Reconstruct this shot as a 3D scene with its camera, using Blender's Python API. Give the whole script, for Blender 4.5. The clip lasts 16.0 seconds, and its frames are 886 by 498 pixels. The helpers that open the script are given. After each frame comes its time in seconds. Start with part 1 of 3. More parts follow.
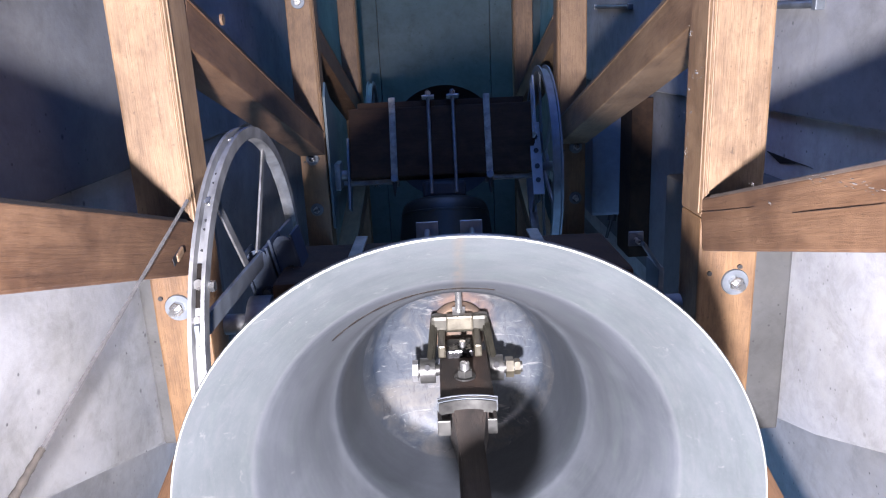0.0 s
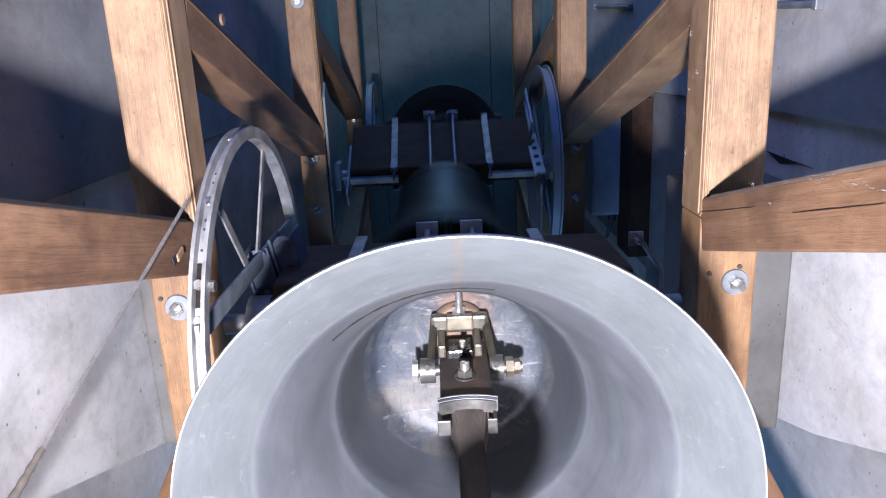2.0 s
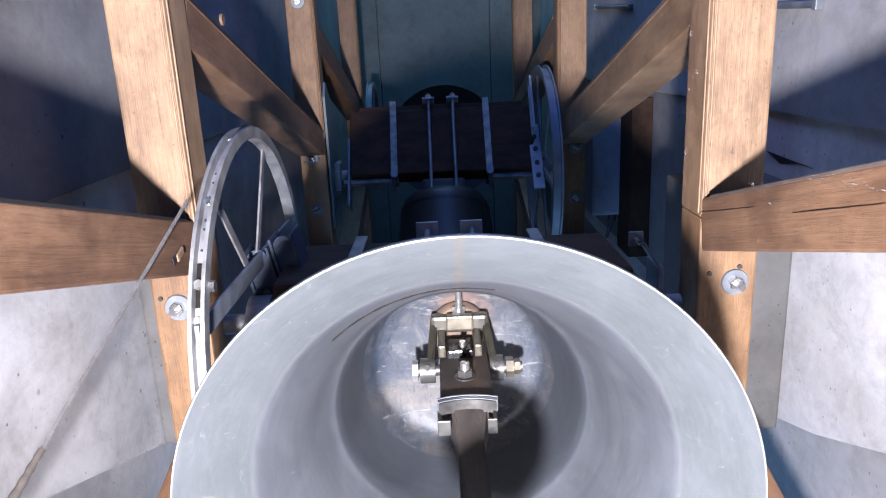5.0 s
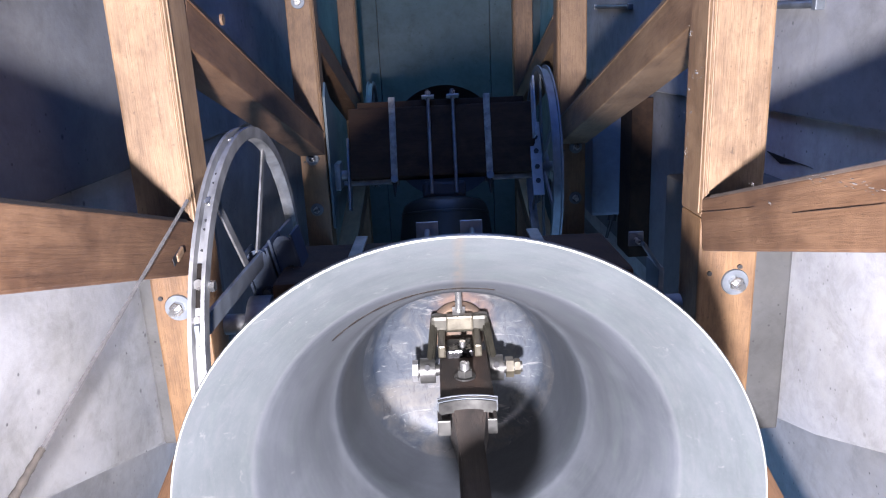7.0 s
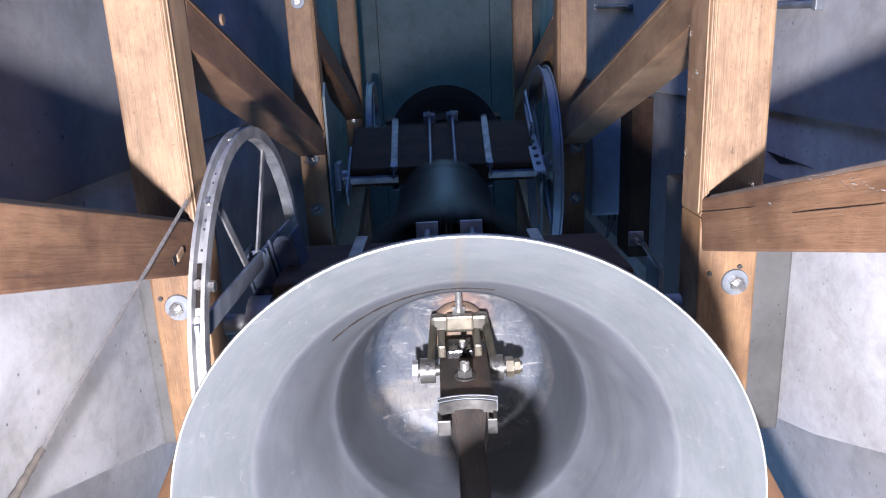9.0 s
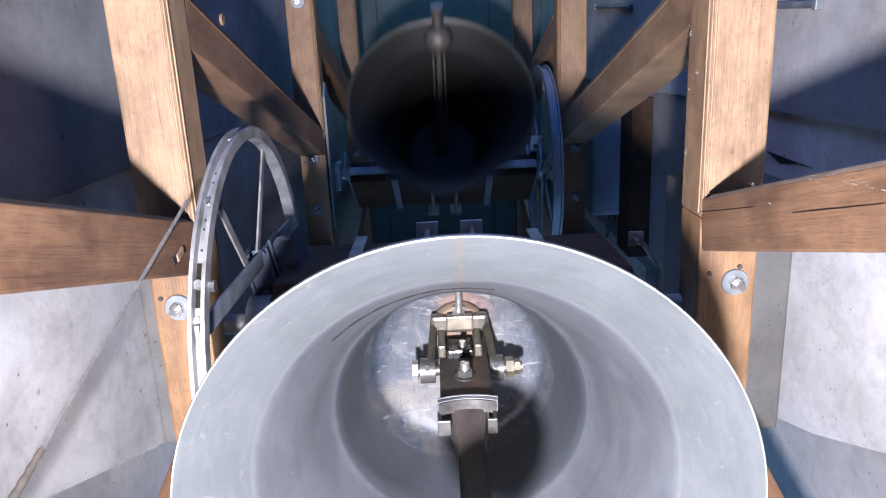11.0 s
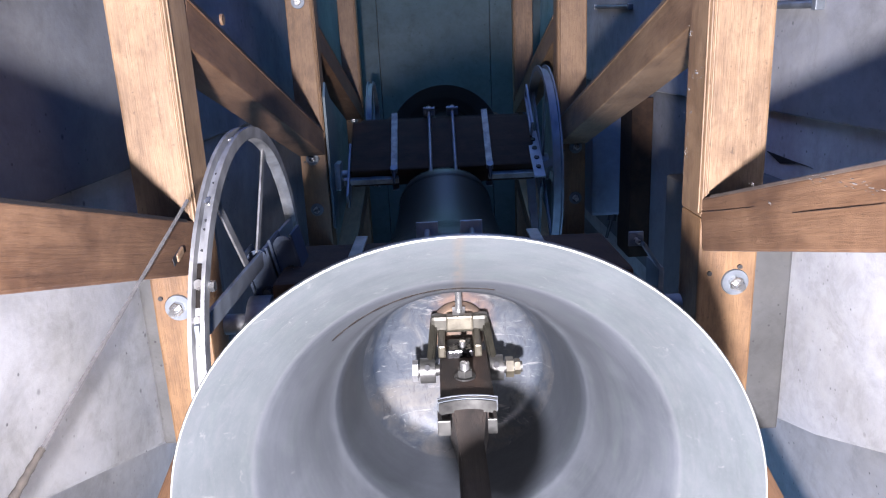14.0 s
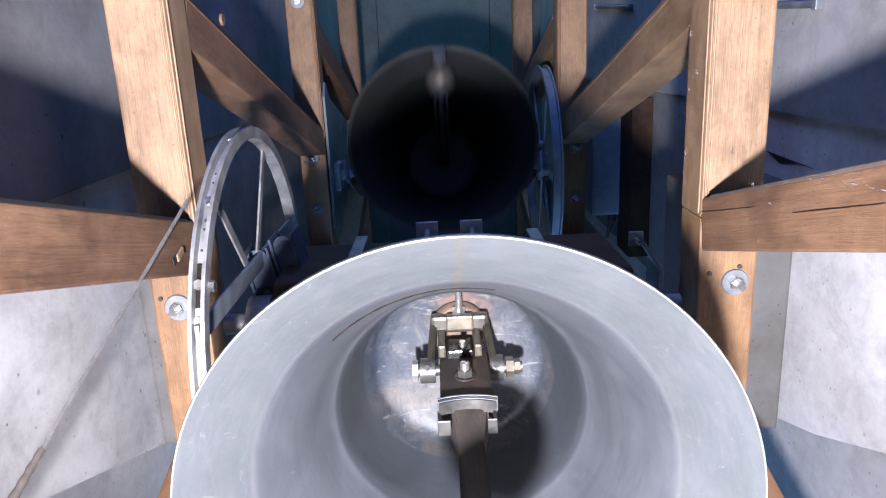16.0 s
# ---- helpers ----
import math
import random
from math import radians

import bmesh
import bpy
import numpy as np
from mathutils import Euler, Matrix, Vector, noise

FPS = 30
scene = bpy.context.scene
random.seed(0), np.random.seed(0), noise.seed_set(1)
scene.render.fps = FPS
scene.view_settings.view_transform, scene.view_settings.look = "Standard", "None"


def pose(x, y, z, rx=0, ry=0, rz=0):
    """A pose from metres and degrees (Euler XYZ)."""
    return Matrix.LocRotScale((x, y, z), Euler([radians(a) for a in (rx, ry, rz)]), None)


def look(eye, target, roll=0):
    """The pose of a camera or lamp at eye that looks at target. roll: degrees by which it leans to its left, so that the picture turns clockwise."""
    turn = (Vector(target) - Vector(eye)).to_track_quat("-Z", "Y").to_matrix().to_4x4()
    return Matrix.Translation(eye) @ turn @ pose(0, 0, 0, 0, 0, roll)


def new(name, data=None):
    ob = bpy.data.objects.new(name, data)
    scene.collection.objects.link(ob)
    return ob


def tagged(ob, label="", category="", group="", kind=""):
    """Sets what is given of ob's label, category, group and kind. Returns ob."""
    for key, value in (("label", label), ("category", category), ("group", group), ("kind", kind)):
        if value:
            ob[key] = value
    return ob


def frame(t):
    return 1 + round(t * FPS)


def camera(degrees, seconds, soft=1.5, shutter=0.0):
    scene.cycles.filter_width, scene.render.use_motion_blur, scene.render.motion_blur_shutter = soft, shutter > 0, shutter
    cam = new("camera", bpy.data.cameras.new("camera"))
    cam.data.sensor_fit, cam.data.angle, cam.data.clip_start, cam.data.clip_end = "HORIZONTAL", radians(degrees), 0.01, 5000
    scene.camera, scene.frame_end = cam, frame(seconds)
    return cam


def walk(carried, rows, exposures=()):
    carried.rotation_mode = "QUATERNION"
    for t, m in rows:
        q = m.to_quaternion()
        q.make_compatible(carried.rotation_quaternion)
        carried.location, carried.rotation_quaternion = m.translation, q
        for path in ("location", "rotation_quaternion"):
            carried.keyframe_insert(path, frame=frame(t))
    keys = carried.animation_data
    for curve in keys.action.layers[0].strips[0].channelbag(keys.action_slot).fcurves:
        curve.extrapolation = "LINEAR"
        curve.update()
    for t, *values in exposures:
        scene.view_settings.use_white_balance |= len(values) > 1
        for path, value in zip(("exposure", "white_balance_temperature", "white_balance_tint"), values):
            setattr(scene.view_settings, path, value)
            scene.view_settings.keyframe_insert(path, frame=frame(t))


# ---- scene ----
cam = camera(64.19, 16.0, soft=1.1, shutter=0.6)
EYE = pose(0, 0, 0, 164.372, 0, 0) @ pose(0, 0, 0, 0, 0, -2.63)
walk(cam, [(0, EYE), (16.0, EYE)])

# ---- world, sun, large lights, exposure ----
# The camera stands at the origin, lens up; the bells hang in line over it.
# X runs across the frame, Y along its beams, Z up.
FLOOR_Z = -1.0
world = bpy.data.worlds.new("sky")
scene.world = world
world.use_nodes = True
wn = world.node_tree.nodes
sky = wn.new("ShaderNodeTexSky")
sky.sky_type, sky.sun_disc = "NISHITA", False
sky.sun_elevation, sky.sun_rotation = radians(35), radians(200)
world.node_tree.links.new(sky.outputs[0], wn["Background"].inputs[0])
wn["Background"].inputs[1].default_value = 0.1
scene.view_settings.exposure = 0.0


def area_lamp(name, m, sx, sy, watts, colour):
    data = bpy.data.lights.new(name, "AREA")
    data.shape, data.size, data.size_y = "RECTANGLE", sx, sy
    data.energy, data.color = watts, colour
    ob = new(name, data)
    ob.matrix_world = m
    return ob


# the bright patch low on the floor that lights the bells from below
flood = new("floor_floodlight", bpy.data.lights.new("floor_floodlight", "SPOT"))
flood.data.energy, flood.data.color = 1740, (0.985, 0.94, 1.03)
flood.data.shadow_soft_size, flood.data.spot_size, flood.data.spot_blend = 0.06, radians(69), 0.3
flood.matrix_world = look((-0.115, 0.31, -0.70), (0.22, 0.49, 1.6))
# deep blue daylight beside warm flood, added at unseen openings in both end walls
area_lamp("sky_light_front", look((0.1, -1.93, 2.6), (0.1, 0.5, 2.7)), 1.2, 5.0, 66, (0.08, 0.26, 1.0))
# teal fill added to lift the dark ceiling
area_lamp("ceiling_fill_high", look((0.1, -1.93, 6.5), (0.1, 0.4, 7.2)), 1.2, 1.7, 40, (0.2, 0.6, 1.0))
area_lamp("sky_light_back", look((0.1, 2.63, 2.2), (0.1, 0.5, 3.0)), 1.2, 1.6, 44, (0.24, 0.48, 0.95))


# ---- materials ----
def material(name, rough=0.6, metal=0.0):
    m = bpy.data.materials.new(name)
    m.use_nodes = True
    b = m.node_tree.nodes["Principled BSDF"]
    b.inputs["Roughness"].default_value, b.inputs["Metallic"].default_value = rough, metal
    return m, m.node_tree, b


def node(tree, kind, **sockets):
    n = tree.nodes.new(kind)
    for k, v in sockets.items():
        n.inputs[k.replace("_", " ")].default_value = v
    return n


def coords(tree, scale=(1, 1, 1), spread=0.0):
    tc = tree.nodes.new("ShaderNodeTexCoord")
    mp = tree.nodes.new("ShaderNodeMapping")
    mp.inputs["Scale"].default_value = scale
    tree.links.new(tc.outputs["Object"], mp.inputs["Vector"])
    if spread:
        oi = tree.nodes.new("ShaderNodeObjectInfo")
        mul = tree.nodes.new("ShaderNodeVectorMath")
        mul.operation = "SCALE"
        mul.inputs[0].default_value = (spread, spread * 0.7, spread * 1.3)
        tree.links.new(oi.outputs["Random"], mul.inputs["Scale"])
        tree.links.new(mul.outputs[0], mp.inputs["Location"])
    return mp.outputs[0]


def noise_fac(tree, vec, scale, detail=4.0, rough=0.6, distortion=0.0):
    n = node(tree, "ShaderNodeTexNoise", Scale=scale, Detail=detail, Roughness=rough, Distortion=distortion)
    tree.links.new(vec, n.inputs["Vector"])
    return n.outputs["Fac"]


def ramp(tree, fac, stops):
    r = tree.nodes.new("ShaderNodeValToRGB")
    els = r.color_ramp.elements
    els[0].position, els[0].color = stops[0][0], (*stops[0][1], 1)
    els[1].position, els[1].color = stops[-1][0], (*stops[-1][1], 1)
    for p, c in stops[1:-1]:
        els.new(p).color = (*c, 1)
    tree.links.new(fac, r.inputs["Fac"])
    return r.outputs["Color"]


def mix(tree, kind, fac, a, b):
    m = tree.nodes.new("ShaderNodeMix")
    m.data_type, m.blend_type = "RGBA", kind
    for sock, v in ((m.inputs[0], fac), (m.inputs[6], a), (m.inputs[7], b)):
        if isinstance(v, (int, float)):
            sock.default_value = v
        elif isinstance(v, tuple):
            sock.default_value = (*v, 1)
        else:
            tree.links.new(v, sock)
    return m.outputs[2]


def bump(tree, bsdf, height, strength, distance):
    b = node(tree, "ShaderNodeBump", Strength=strength, Distance=distance)
    tree.links.new(height, b.inputs["Height"])
    tree.links.new(b.outputs[0], bsdf.inputs["Normal"])


def band(tree, value, a, b):
    """0 below a, 1 above b (or the reverse where a > b)."""
    r = tree.nodes.new("ShaderNodeMapRange")
    r.inputs["From Min"].default_value, r.inputs["From Max"].default_value = a, b
    tree.links.new(value, r.inputs["Value"])
    return r.outputs[0]


def times(tree, a, b):
    m = tree.nodes.new("ShaderNodeMath")
    m.operation = "MULTIPLY"
    for sock, v in zip(m.inputs, (a, b)):
        if isinstance(v, float):
            sock.default_value = v
        else:
            tree.links.new(v, sock)
    return m.outputs[0]


def wood(name, dark, mid, light, rough=0.62, upright=False):
    """Old sawn oak; the grain runs along the piece's own X, or along its Z where it is upright."""
    m, t, b = material(name, rough)

    def along(scale, spread):
        return coords(t, scale[::-1] if upright else scale, spread)

    tone = noise_fac(t, along((0.5, 3.2, 3.2), 13.0), 2.2, 6, 0.6, 0.6)
    col = ramp(t, tone, [(0.30, dark), (0.48, mid), (0.70, light)])
    # broad growth figure, drawn out along the piece and wandering
    figure = noise_fac(t, along((0.32, 9, 9), 7.0), 2.4, 7, 0.6, 1.6)
    col = mix(t, "MULTIPLY", 0.55, col, ramp(t, figure, [(0.34, (0.62, 0.55, 0.48)), (0.47, (1, 1, 1)), (0.53, (0.84, 0.79, 0.74)), (0.66, (1.08, 1.06, 1.03))]))
    fine = noise_fac(t, along((1.6, 46, 46), 5.0), 3.0, 7, 0.75, 0.5)
    col = mix(t, "MULTIPLY", 0.42, col, ramp(t, fine, [(0.34, (0.55, 0.49, 0.43)), (0.56, (1, 1, 1))]))
    # pores and short checks
    pores = noise_fac(t, along((9, 120, 120), 3.0), 2.6, 3, 0.6)
    col = mix(t, "MULTIPLY", 0.45, col, ramp(t, pores, [(0.34, (0.42, 0.36, 0.3)), (0.44, (1, 1, 1))]))
    crack = noise_fac(t, along((0.5, 26, 26), 9.0), 1.7, 4, 0.5, 0.9)
    col = mix(t, "MULTIPLY", 0.85, col, ramp(t, crack, [(0.245, (0.16, 0.12, 0.1)), (0.275, (1, 1, 1))]))
    # handled, rubbed and stained patches
    mottle = noise_fac(t, along((2.6, 4, 4), 19.0), 3.4, 9, 0.72, 0.4)
    col = mix(t, "MIX", ramp(t, mottle, [(0.46, (0, 0, 0)), (0.7, (0.5, 0.5, 0.5))]), col, tuple(1.15 * c for c in light))
    blotch = noise_fac(t, along((2.4, 3.4, 3.4), 5.0), 1.7, 7, 0.65, 0.5)
    col = mix(t, "MULTIPLY", 0.75, col, ramp(t, blotch, [(0.34, (0.55, 0.5, 0.46)), (0.54, (1, 1, 1))]))
    dapple = noise_fac(t, coords(t, (0.5, 0.8, 0.8), 23.0) if not upright else coords(t, (0.8, 0.8, 0.5), 23.0), 26.0, 6, 0.7, 0.3)
    col = mix(t, "MULTIPLY", 0.6, col, ramp(t, dapple, [(0.36, (0.66, 0.61, 0.57)), (0.5, (1, 1, 1)), (0.64, (1.1, 1.09, 1.07))]))
    knots = node(t, "ShaderNodeTexVoronoi", Scale=2.0)
    t.links.new(along((1, 2.4, 2.4), 11.0), knots.inputs["Vector"])
    col = mix(t, "MULTIPLY", 0.6, col, ramp(t, knots.outputs["Distance"], [(0.02, (0.35, 0.25, 0.18)), (0.06, (1, 1, 1))]))
    specks = noise_fac(t, along((1, 1, 1), 17.0), 55.0, 3, 0.6)
    col = mix(t, "MULTIPLY", 0.6, col, ramp(t, specks, [(0.27, (0.35, 0.3, 0.27)), (0.33, (1, 1, 1))]))
    t.links.new(col, b.inputs["Base Color"])
    bump(t, b, fine, 0.4, 0.004)
    return m


def concrete(name, dark, light, rough=0.85, warm=(0.95, 0.93, 0.88)):
    """Cast concrete: cloudy tone, trowel smears, damp runs, air holes and hairline cracks."""
    m, t, b = material(name, rough)
    big = noise_fac(t, coords(t, (1, 1, 0.6)), 1.6, 6, 0.6, 0.5)
    col = ramp(t, big, [(0.3, dark), (0.7, light)])
    tint = noise_fac(t, coords(t), 2.7, 5, 0.6, 0.8)
    col = mix(t, "MULTIPLY", 0.7, col, ramp(t, tint, [(0.4, warm), (0.6, (1, 1, 1))]))
    fine = noise_fac(t, coords(t), 16.0, 8, 0.68)
    col = mix(t, "MULTIPLY", 0.45, col, ramp(t, fine, [(0.3, (0.66, 0.66, 0.68)), (0.6, (1, 1, 1))]))
    smear = noise_fac(t, coords(t, (1, 1.2, 1.5)), 5.0, 9, 0.75, 0.6)
    col = mix(t, "MULTIPLY", 0.5, col, ramp(t, smear, [(0.36, (0.68, 0.67, 0.65)), (0.5, (1, 1, 1))]))
    stain = noise_fac(t, coords(t, (1, 1, 0.75)), 3.6, 7, 0.7, 0.5)
    col = mix(t, "MULTIPLY", 0.55, col, ramp(t, stain, [(0.34, (0.55, 0.54, 0.52)), (0.5, (0.92, 0.92, 0.92)), (0.62, (1, 1, 1))]))
    for scale, size in ((11.0, 0.10), (27.0, 0.13)):
        vor = node(t, "ShaderNodeTexVoronoi", Scale=scale)
        t.links.new(coords(t), vor.inputs["Vector"])
        holes = ramp(t, vor.outputs["Distance"], [(size * 0.4, (0.3, 0.3, 0.31)), (size, (1, 1, 1))])
        patchy = noise_fac(t, coords(t), 3.1, 3, 0.5)
        col = mix(t, "MULTIPLY", band(t, patchy, 0.42, 0.56), col, holes)
    scuff = noise_fac(t, coords(t, (1, 1, 1.6)), 9.0, 9, 0.78, 0.9)
    col = mix(t, "MULTIPLY", 0.6, col, ramp(t, scuff, [(0.29, (0.45, 0.44, 0.43)), (0.37, (1, 1, 1))]))
    t.links.new(col, b.inputs["Base Color"])
    bump(t, b, fine, 0.3, 0.006)
    return m


def metal_mat(name, dark, light, rough, metal, scale=14.0, scratch=0.3):
    m, t, b = material(name, rough, metal)
    n = noise_fac(t, coords(t, (1, 1, 1), 3.0), scale, 6, 0.65, 0.4)
    col = ramp(t, n, [(0.3, dark), (0.68, light)])
    t.links.new(col, b.inputs["Base Color"])
    fine = noise_fac(t, coords(t, (1, 1, 1), 3.0), scale * 6, 4, 0.6)
    rr = t.nodes.new("ShaderNodeMapRange")
    rr.inputs["To Min"].default_value, rr.inputs["To Max"].default_value = max(rough - 0.15, 0.05), min(rough + 0.2, 1)
    t.links.new(n, rr.inputs["Value"])
    t.links.new(rr.outputs[0], b.inputs["Roughness"])
    bump(t, b, fine, scratch, 0.001)
    return m


def bell_metal(name, low, high, green, rough, metal, lip=None, crown=None):
    """Cast bell bronze with a dull patina: rings from turning, blotches and scratches.
    lip, crown: heights of a greener, worn lip and of a bluer, smoother crown plate."""
    m, t, b = material(name, rough, metal)
    v = coords(t)
    big = noise_fac(t, v, 5.0, 8, 0.65, 0.8)
    col = ramp(t, big, [(0.3, low), (0.7, high)])
    turned = noise_fac(t, coords(t, (0.5, 0.5, 40)), 3.0, 4, 0.6)
    col = mix(t, "MULTIPLY", 0.35, col, ramp(t, turned, [(0.35, (0.75, 0.76, 0.78)), (0.6, (1, 1, 1))]))
    pat = noise_fac(t, coords(t, (1, 1, 3)), 9.0, 6, 0.7, 1.0)
    col = mix(t, "MIX", ramp(t, pat, [(0.5, (0, 0, 0)), (0.7, (0.55, 0.55, 0.55))]), col, green)
    spots = noise_fac(t, v, 45.0, 3, 0.6)
    if lip is not None:
        sep = t.nodes.new("ShaderNodeSeparateXYZ")
        t.links.new(v, sep.inputs[0])
        zz = sep.outputs["Z"]
        # coordinates that run round the bell, for marks left by the lathe
        turn = t.nodes.new("ShaderNodeMath")
        turn.operation = "ARCTAN2"
        t.links.new(sep.outputs["X"], turn.inputs[0])
        t.links.new(sep.outputs["Y"], turn.inputs[1])
        around = t.nodes.new("ShaderNodeCombineXYZ")
        t.links.new(turn.outputs[0], around.inputs[0])
        t.links.new(zz, around.inputs[1])

        def round_noise(sx, sz, scale, detail, rough, distortion=0.0):
            mp = t.nodes.new("ShaderNodeMapping")
            mp.inputs["Scale"].default_value = (sx, sz, 1)
            t.links.new(around.outputs[0], mp.inputs["Vector"])
            return noise_fac(t, mp.outputs[0], scale, detail, rough, distortion)

        rings = round_noise(0.35, 30, 2.0, 8, 0.7, 0.3)
        col = mix(t, "MULTIPLY", 0.32, col, ramp(t, rings, [(0.36, (0.74, 0.75, 0.79)), (0.5, (1, 1, 1)), (0.64, (1.12, 1.12, 1.12))]))
        smear = round_noise(1.4, 5, 2.0, 8, 0.7, 1.0)
        col = mix(t, "MULTIPLY", 0.38, col, ramp(t, smear, [(0.36, (0.76, 0.77, 0.8)), (0.56, (1, 1, 1))]))
        # greener, streaky lip band that ends in a pale turned line
        lipmask = band(t, zz, lip + 0.104, lip + 0.099)
        streak = round_noise(2.2, 26, 3.0, 9, 0.75, 0.8)
        col = mix(t, "MIX", times(t, lipmask, 0.38), col, ramp(t, streak, [(0.34, (0.046, 0.056, 0.054)), (0.5, (0.062, 0.072, 0.07)), (0.66, (0.085, 0.088, 0.088))]))
        chips = noise_fac(t, v, 30.0, 7, 0.75, 0.6)
        col = mix(t, "MIX", times(t, times(t, lipmask, band(t, chips, 0.60, 0.68)), 0.6), col, (0.12, 0.122, 0.122))
        line = times(t, band(t, zz, lip + 0.097, lip + 0.101), band(t, zz, lip + 0.112, lip + 0.103))
        col = mix(t, "MIX", times(t, line, 0.22), col, (0.105, 0.107, 0.115))
        col = mix(t, "MIX", band(t, zz, lip - 0.0019, lip - 0.0024), col, (0.125, 0.125, 0.12))
        col = mix(t, "MULTIPLY", times(t, band(t, zz, lip + 0.346, lip + 0.352), 0.8), col, (0.42, 0.45, 0.49))
        # long fine scratches
        scratch = round_noise(5, 16, 2.6, 7, 0.72, 2.2)
        col = mix(t, "MIX", ramp(t, scratch, [(0.497, (0, 0, 0)), (0.5, (0.28, 0.28, 0.28)), (0.503, (0, 0, 0))]), col, (0.14, 0.142, 0.15))
        nicks = round_noise(9, 22, 3.0, 4, 0.6, 0.4)
        col = mix(t, "MIX", ramp(t, nicks, [(0.71, (0, 0, 0)), (0.75, (0.55, 0.55, 0.55))]), col, (0.13, 0.132, 0.137))
        # crown plate: blue-grey, worn bright in long scrapes, warm to one side, rust round the fork
        crownmask = band(t, zz, crown - 0.056, crown - 0.051)
        blotch = noise_fac(t, v, 15.0, 9, 0.75, 0.7)
        plate = ramp(t, blotch, [(0.34, (0.010, 0.0155, 0.026)), (0.5, (0.026, 0.032, 0.042)), (0.66, (0.058, 0.061, 0.065))])
        warm = noise_fac(t, v, 6.0, 8, 0.7, 0.8)
        plate = mix(t, "MIX", ramp(t, warm, [(0.48, (0, 0, 0)), (0.64, (0.6, 0.6, 0.6))]), plate, (0.066, 0.058, 0.048))
        scr = noise_fac(t, coords(t, (1, 4.5, 2)), 9.0, 8, 0.75, 1.2)
        plate = mix(t, "MIX", ramp(t, scr, [(0.57, (0, 0, 0)), (0.64, (0.75, 0.75, 0.75))]), plate, (0.125, 0.125, 0.122))
        scr2 = noise_fac(t, coords(t, (5, 1.3, 2)), 8.0, 8, 0.75, 1.5)
        plate = mix(t, "MULTIPLY", 0.8, plate, ramp(t, scr2, [(0.34, (0.25, 0.27, 0.32)), (0.45, (1, 1, 1))]))
        spot = t.nodes.new("ShaderNodeVectorMath")
        spot.operation = "DISTANCE"
        t.links.new(v, spot.inputs[0])
        spot.inputs[1].default_value = (0.012, -0.10, crown)
        rust = times(t, band(t, spot.outputs["Value"], 0.085, 0.06), band(t, blotch, 0.35, 0.6))
        plate = mix(t, "MIX", times(t, rust, 0.45), plate, (0.13, 0.062, 0.03))
        col = mix(t, "MIX", crownmask, col, plate)
        # rust run down the lip
        ax = t.nodes.new("ShaderNodeMath")
        ax.operation = "ABSOLUTE"
        t.links.new(sep.outputs["X"], ax.inputs[0])
        run = times(t, band(t, ax.outputs[0], 0.011, 0.002), band(t, sep.outputs["Y"], -0.27, -0.30))
        run = times(t, run, band(t, streak, 0.3, 0.75))
        col = mix(t, "MIX", times(t, run, 0.6), col, (0.085, 0.062, 0.042))
        rg = t.nodes.new("ShaderNodeMix")
        rg.inputs[2].default_value, rg.inputs[3].default_value = rough, 0.45
        t.links.new(crownmask, rg.inputs[0])
        t.links.new(rg.outputs[0], b.inputs["Roughness"])
    else:
        col = mix(t, "MIX", ramp(t, spots, [(0.63, (0, 0, 0)), (0.71, (0.7, 0.7, 0.7))]), col, tuple(1.55 * c for c in high))
    t.links.new(col, b.inputs["Base Color"])
    bump(t, b, spots, 0.12, 0.002)
    return m


OAK = wood("oak_timber", (0.118, 0.071, 0.039), (0.155, 0.098, 0.054), (0.186, 0.123, 0.071))
OAK_ORANGE = wood("orange_oak_timber", (0.10, 0.053, 0.024), (0.148, 0.083, 0.037), (0.18, 0.105, 0.05))
OAK_BROWN = wood("brown_oak_timber", (0.07, 0.034, 0.0165), (0.108, 0.057, 0.029), (0.145, 0.083, 0.046))
OAK_GREY = wood("greyed_oak", (0.05, 0.038, 0.031), (0.08, 0.062, 0.052), (0.12, 0.095, 0.08))
EDGE_DARK = wood("dark_oak", (0.004, 0.0026, 0.0027), (0.0075, 0.0047, 0.0047), (0.015, 0.0095, 0.0088))
YOKE_WOOD = wood("dark_yoke_timber", (0.013, 0.0066, 0.0034), (0.026, 0.0135, 0.007), (0.042, 0.0225, 0.012), 0.8)
YOKE_WOOD.node_tree.nodes["Principled BSDF"].inputs["Specular IOR Level"].default_value = 0.2
CONCRETE = concrete("weathered_concrete", (0.16, 0.163, 0.172), (0.26, 0.263, 0.275))
CONCRETE_PALE = concrete("pale_rendered_concrete", (0.32, 0.32, 0.33), (0.44, 0.44, 0.45))
# left pier: real stains, with the tone also lowered against the close flood
CONCRETE_STAINED = concrete("stained_pale_concrete", (0.235, 0.235, 0.24), (0.35, 0.35, 0.355), 0.85, (0.88, 0.88, 0.84))
# darker concrete in place of the weaker light on the left pilaster
CONCRETE_DIM = concrete("dim_concrete", (0.08, 0.083, 0.09), (0.14, 0.143, 0.153))
MORTAR = concrete("grey_mortar", (0.062, 0.062, 0.061), (0.10, 0.10, 0.10))
# ceiling colour is lowered and tinted for the dim teal light up there
CEILING = concrete("dim_teal_ceiling", (0.046, 0.059, 0.065), (0.064, 0.079, 0.085))
CONCRETE_ROUGH = concrete("rough_grey_concrete", (0.10, 0.10, 0.106), (0.185, 0.186, 0.193))
BRONZE_IN = bell_metal("patinated_bell_bronze", (0.037, 0.041, 0.048), (0.061, 0.0665, 0.0765), (0.06, 0.071, 0.072), 0.5, 0.15, -0.882, -0.315)
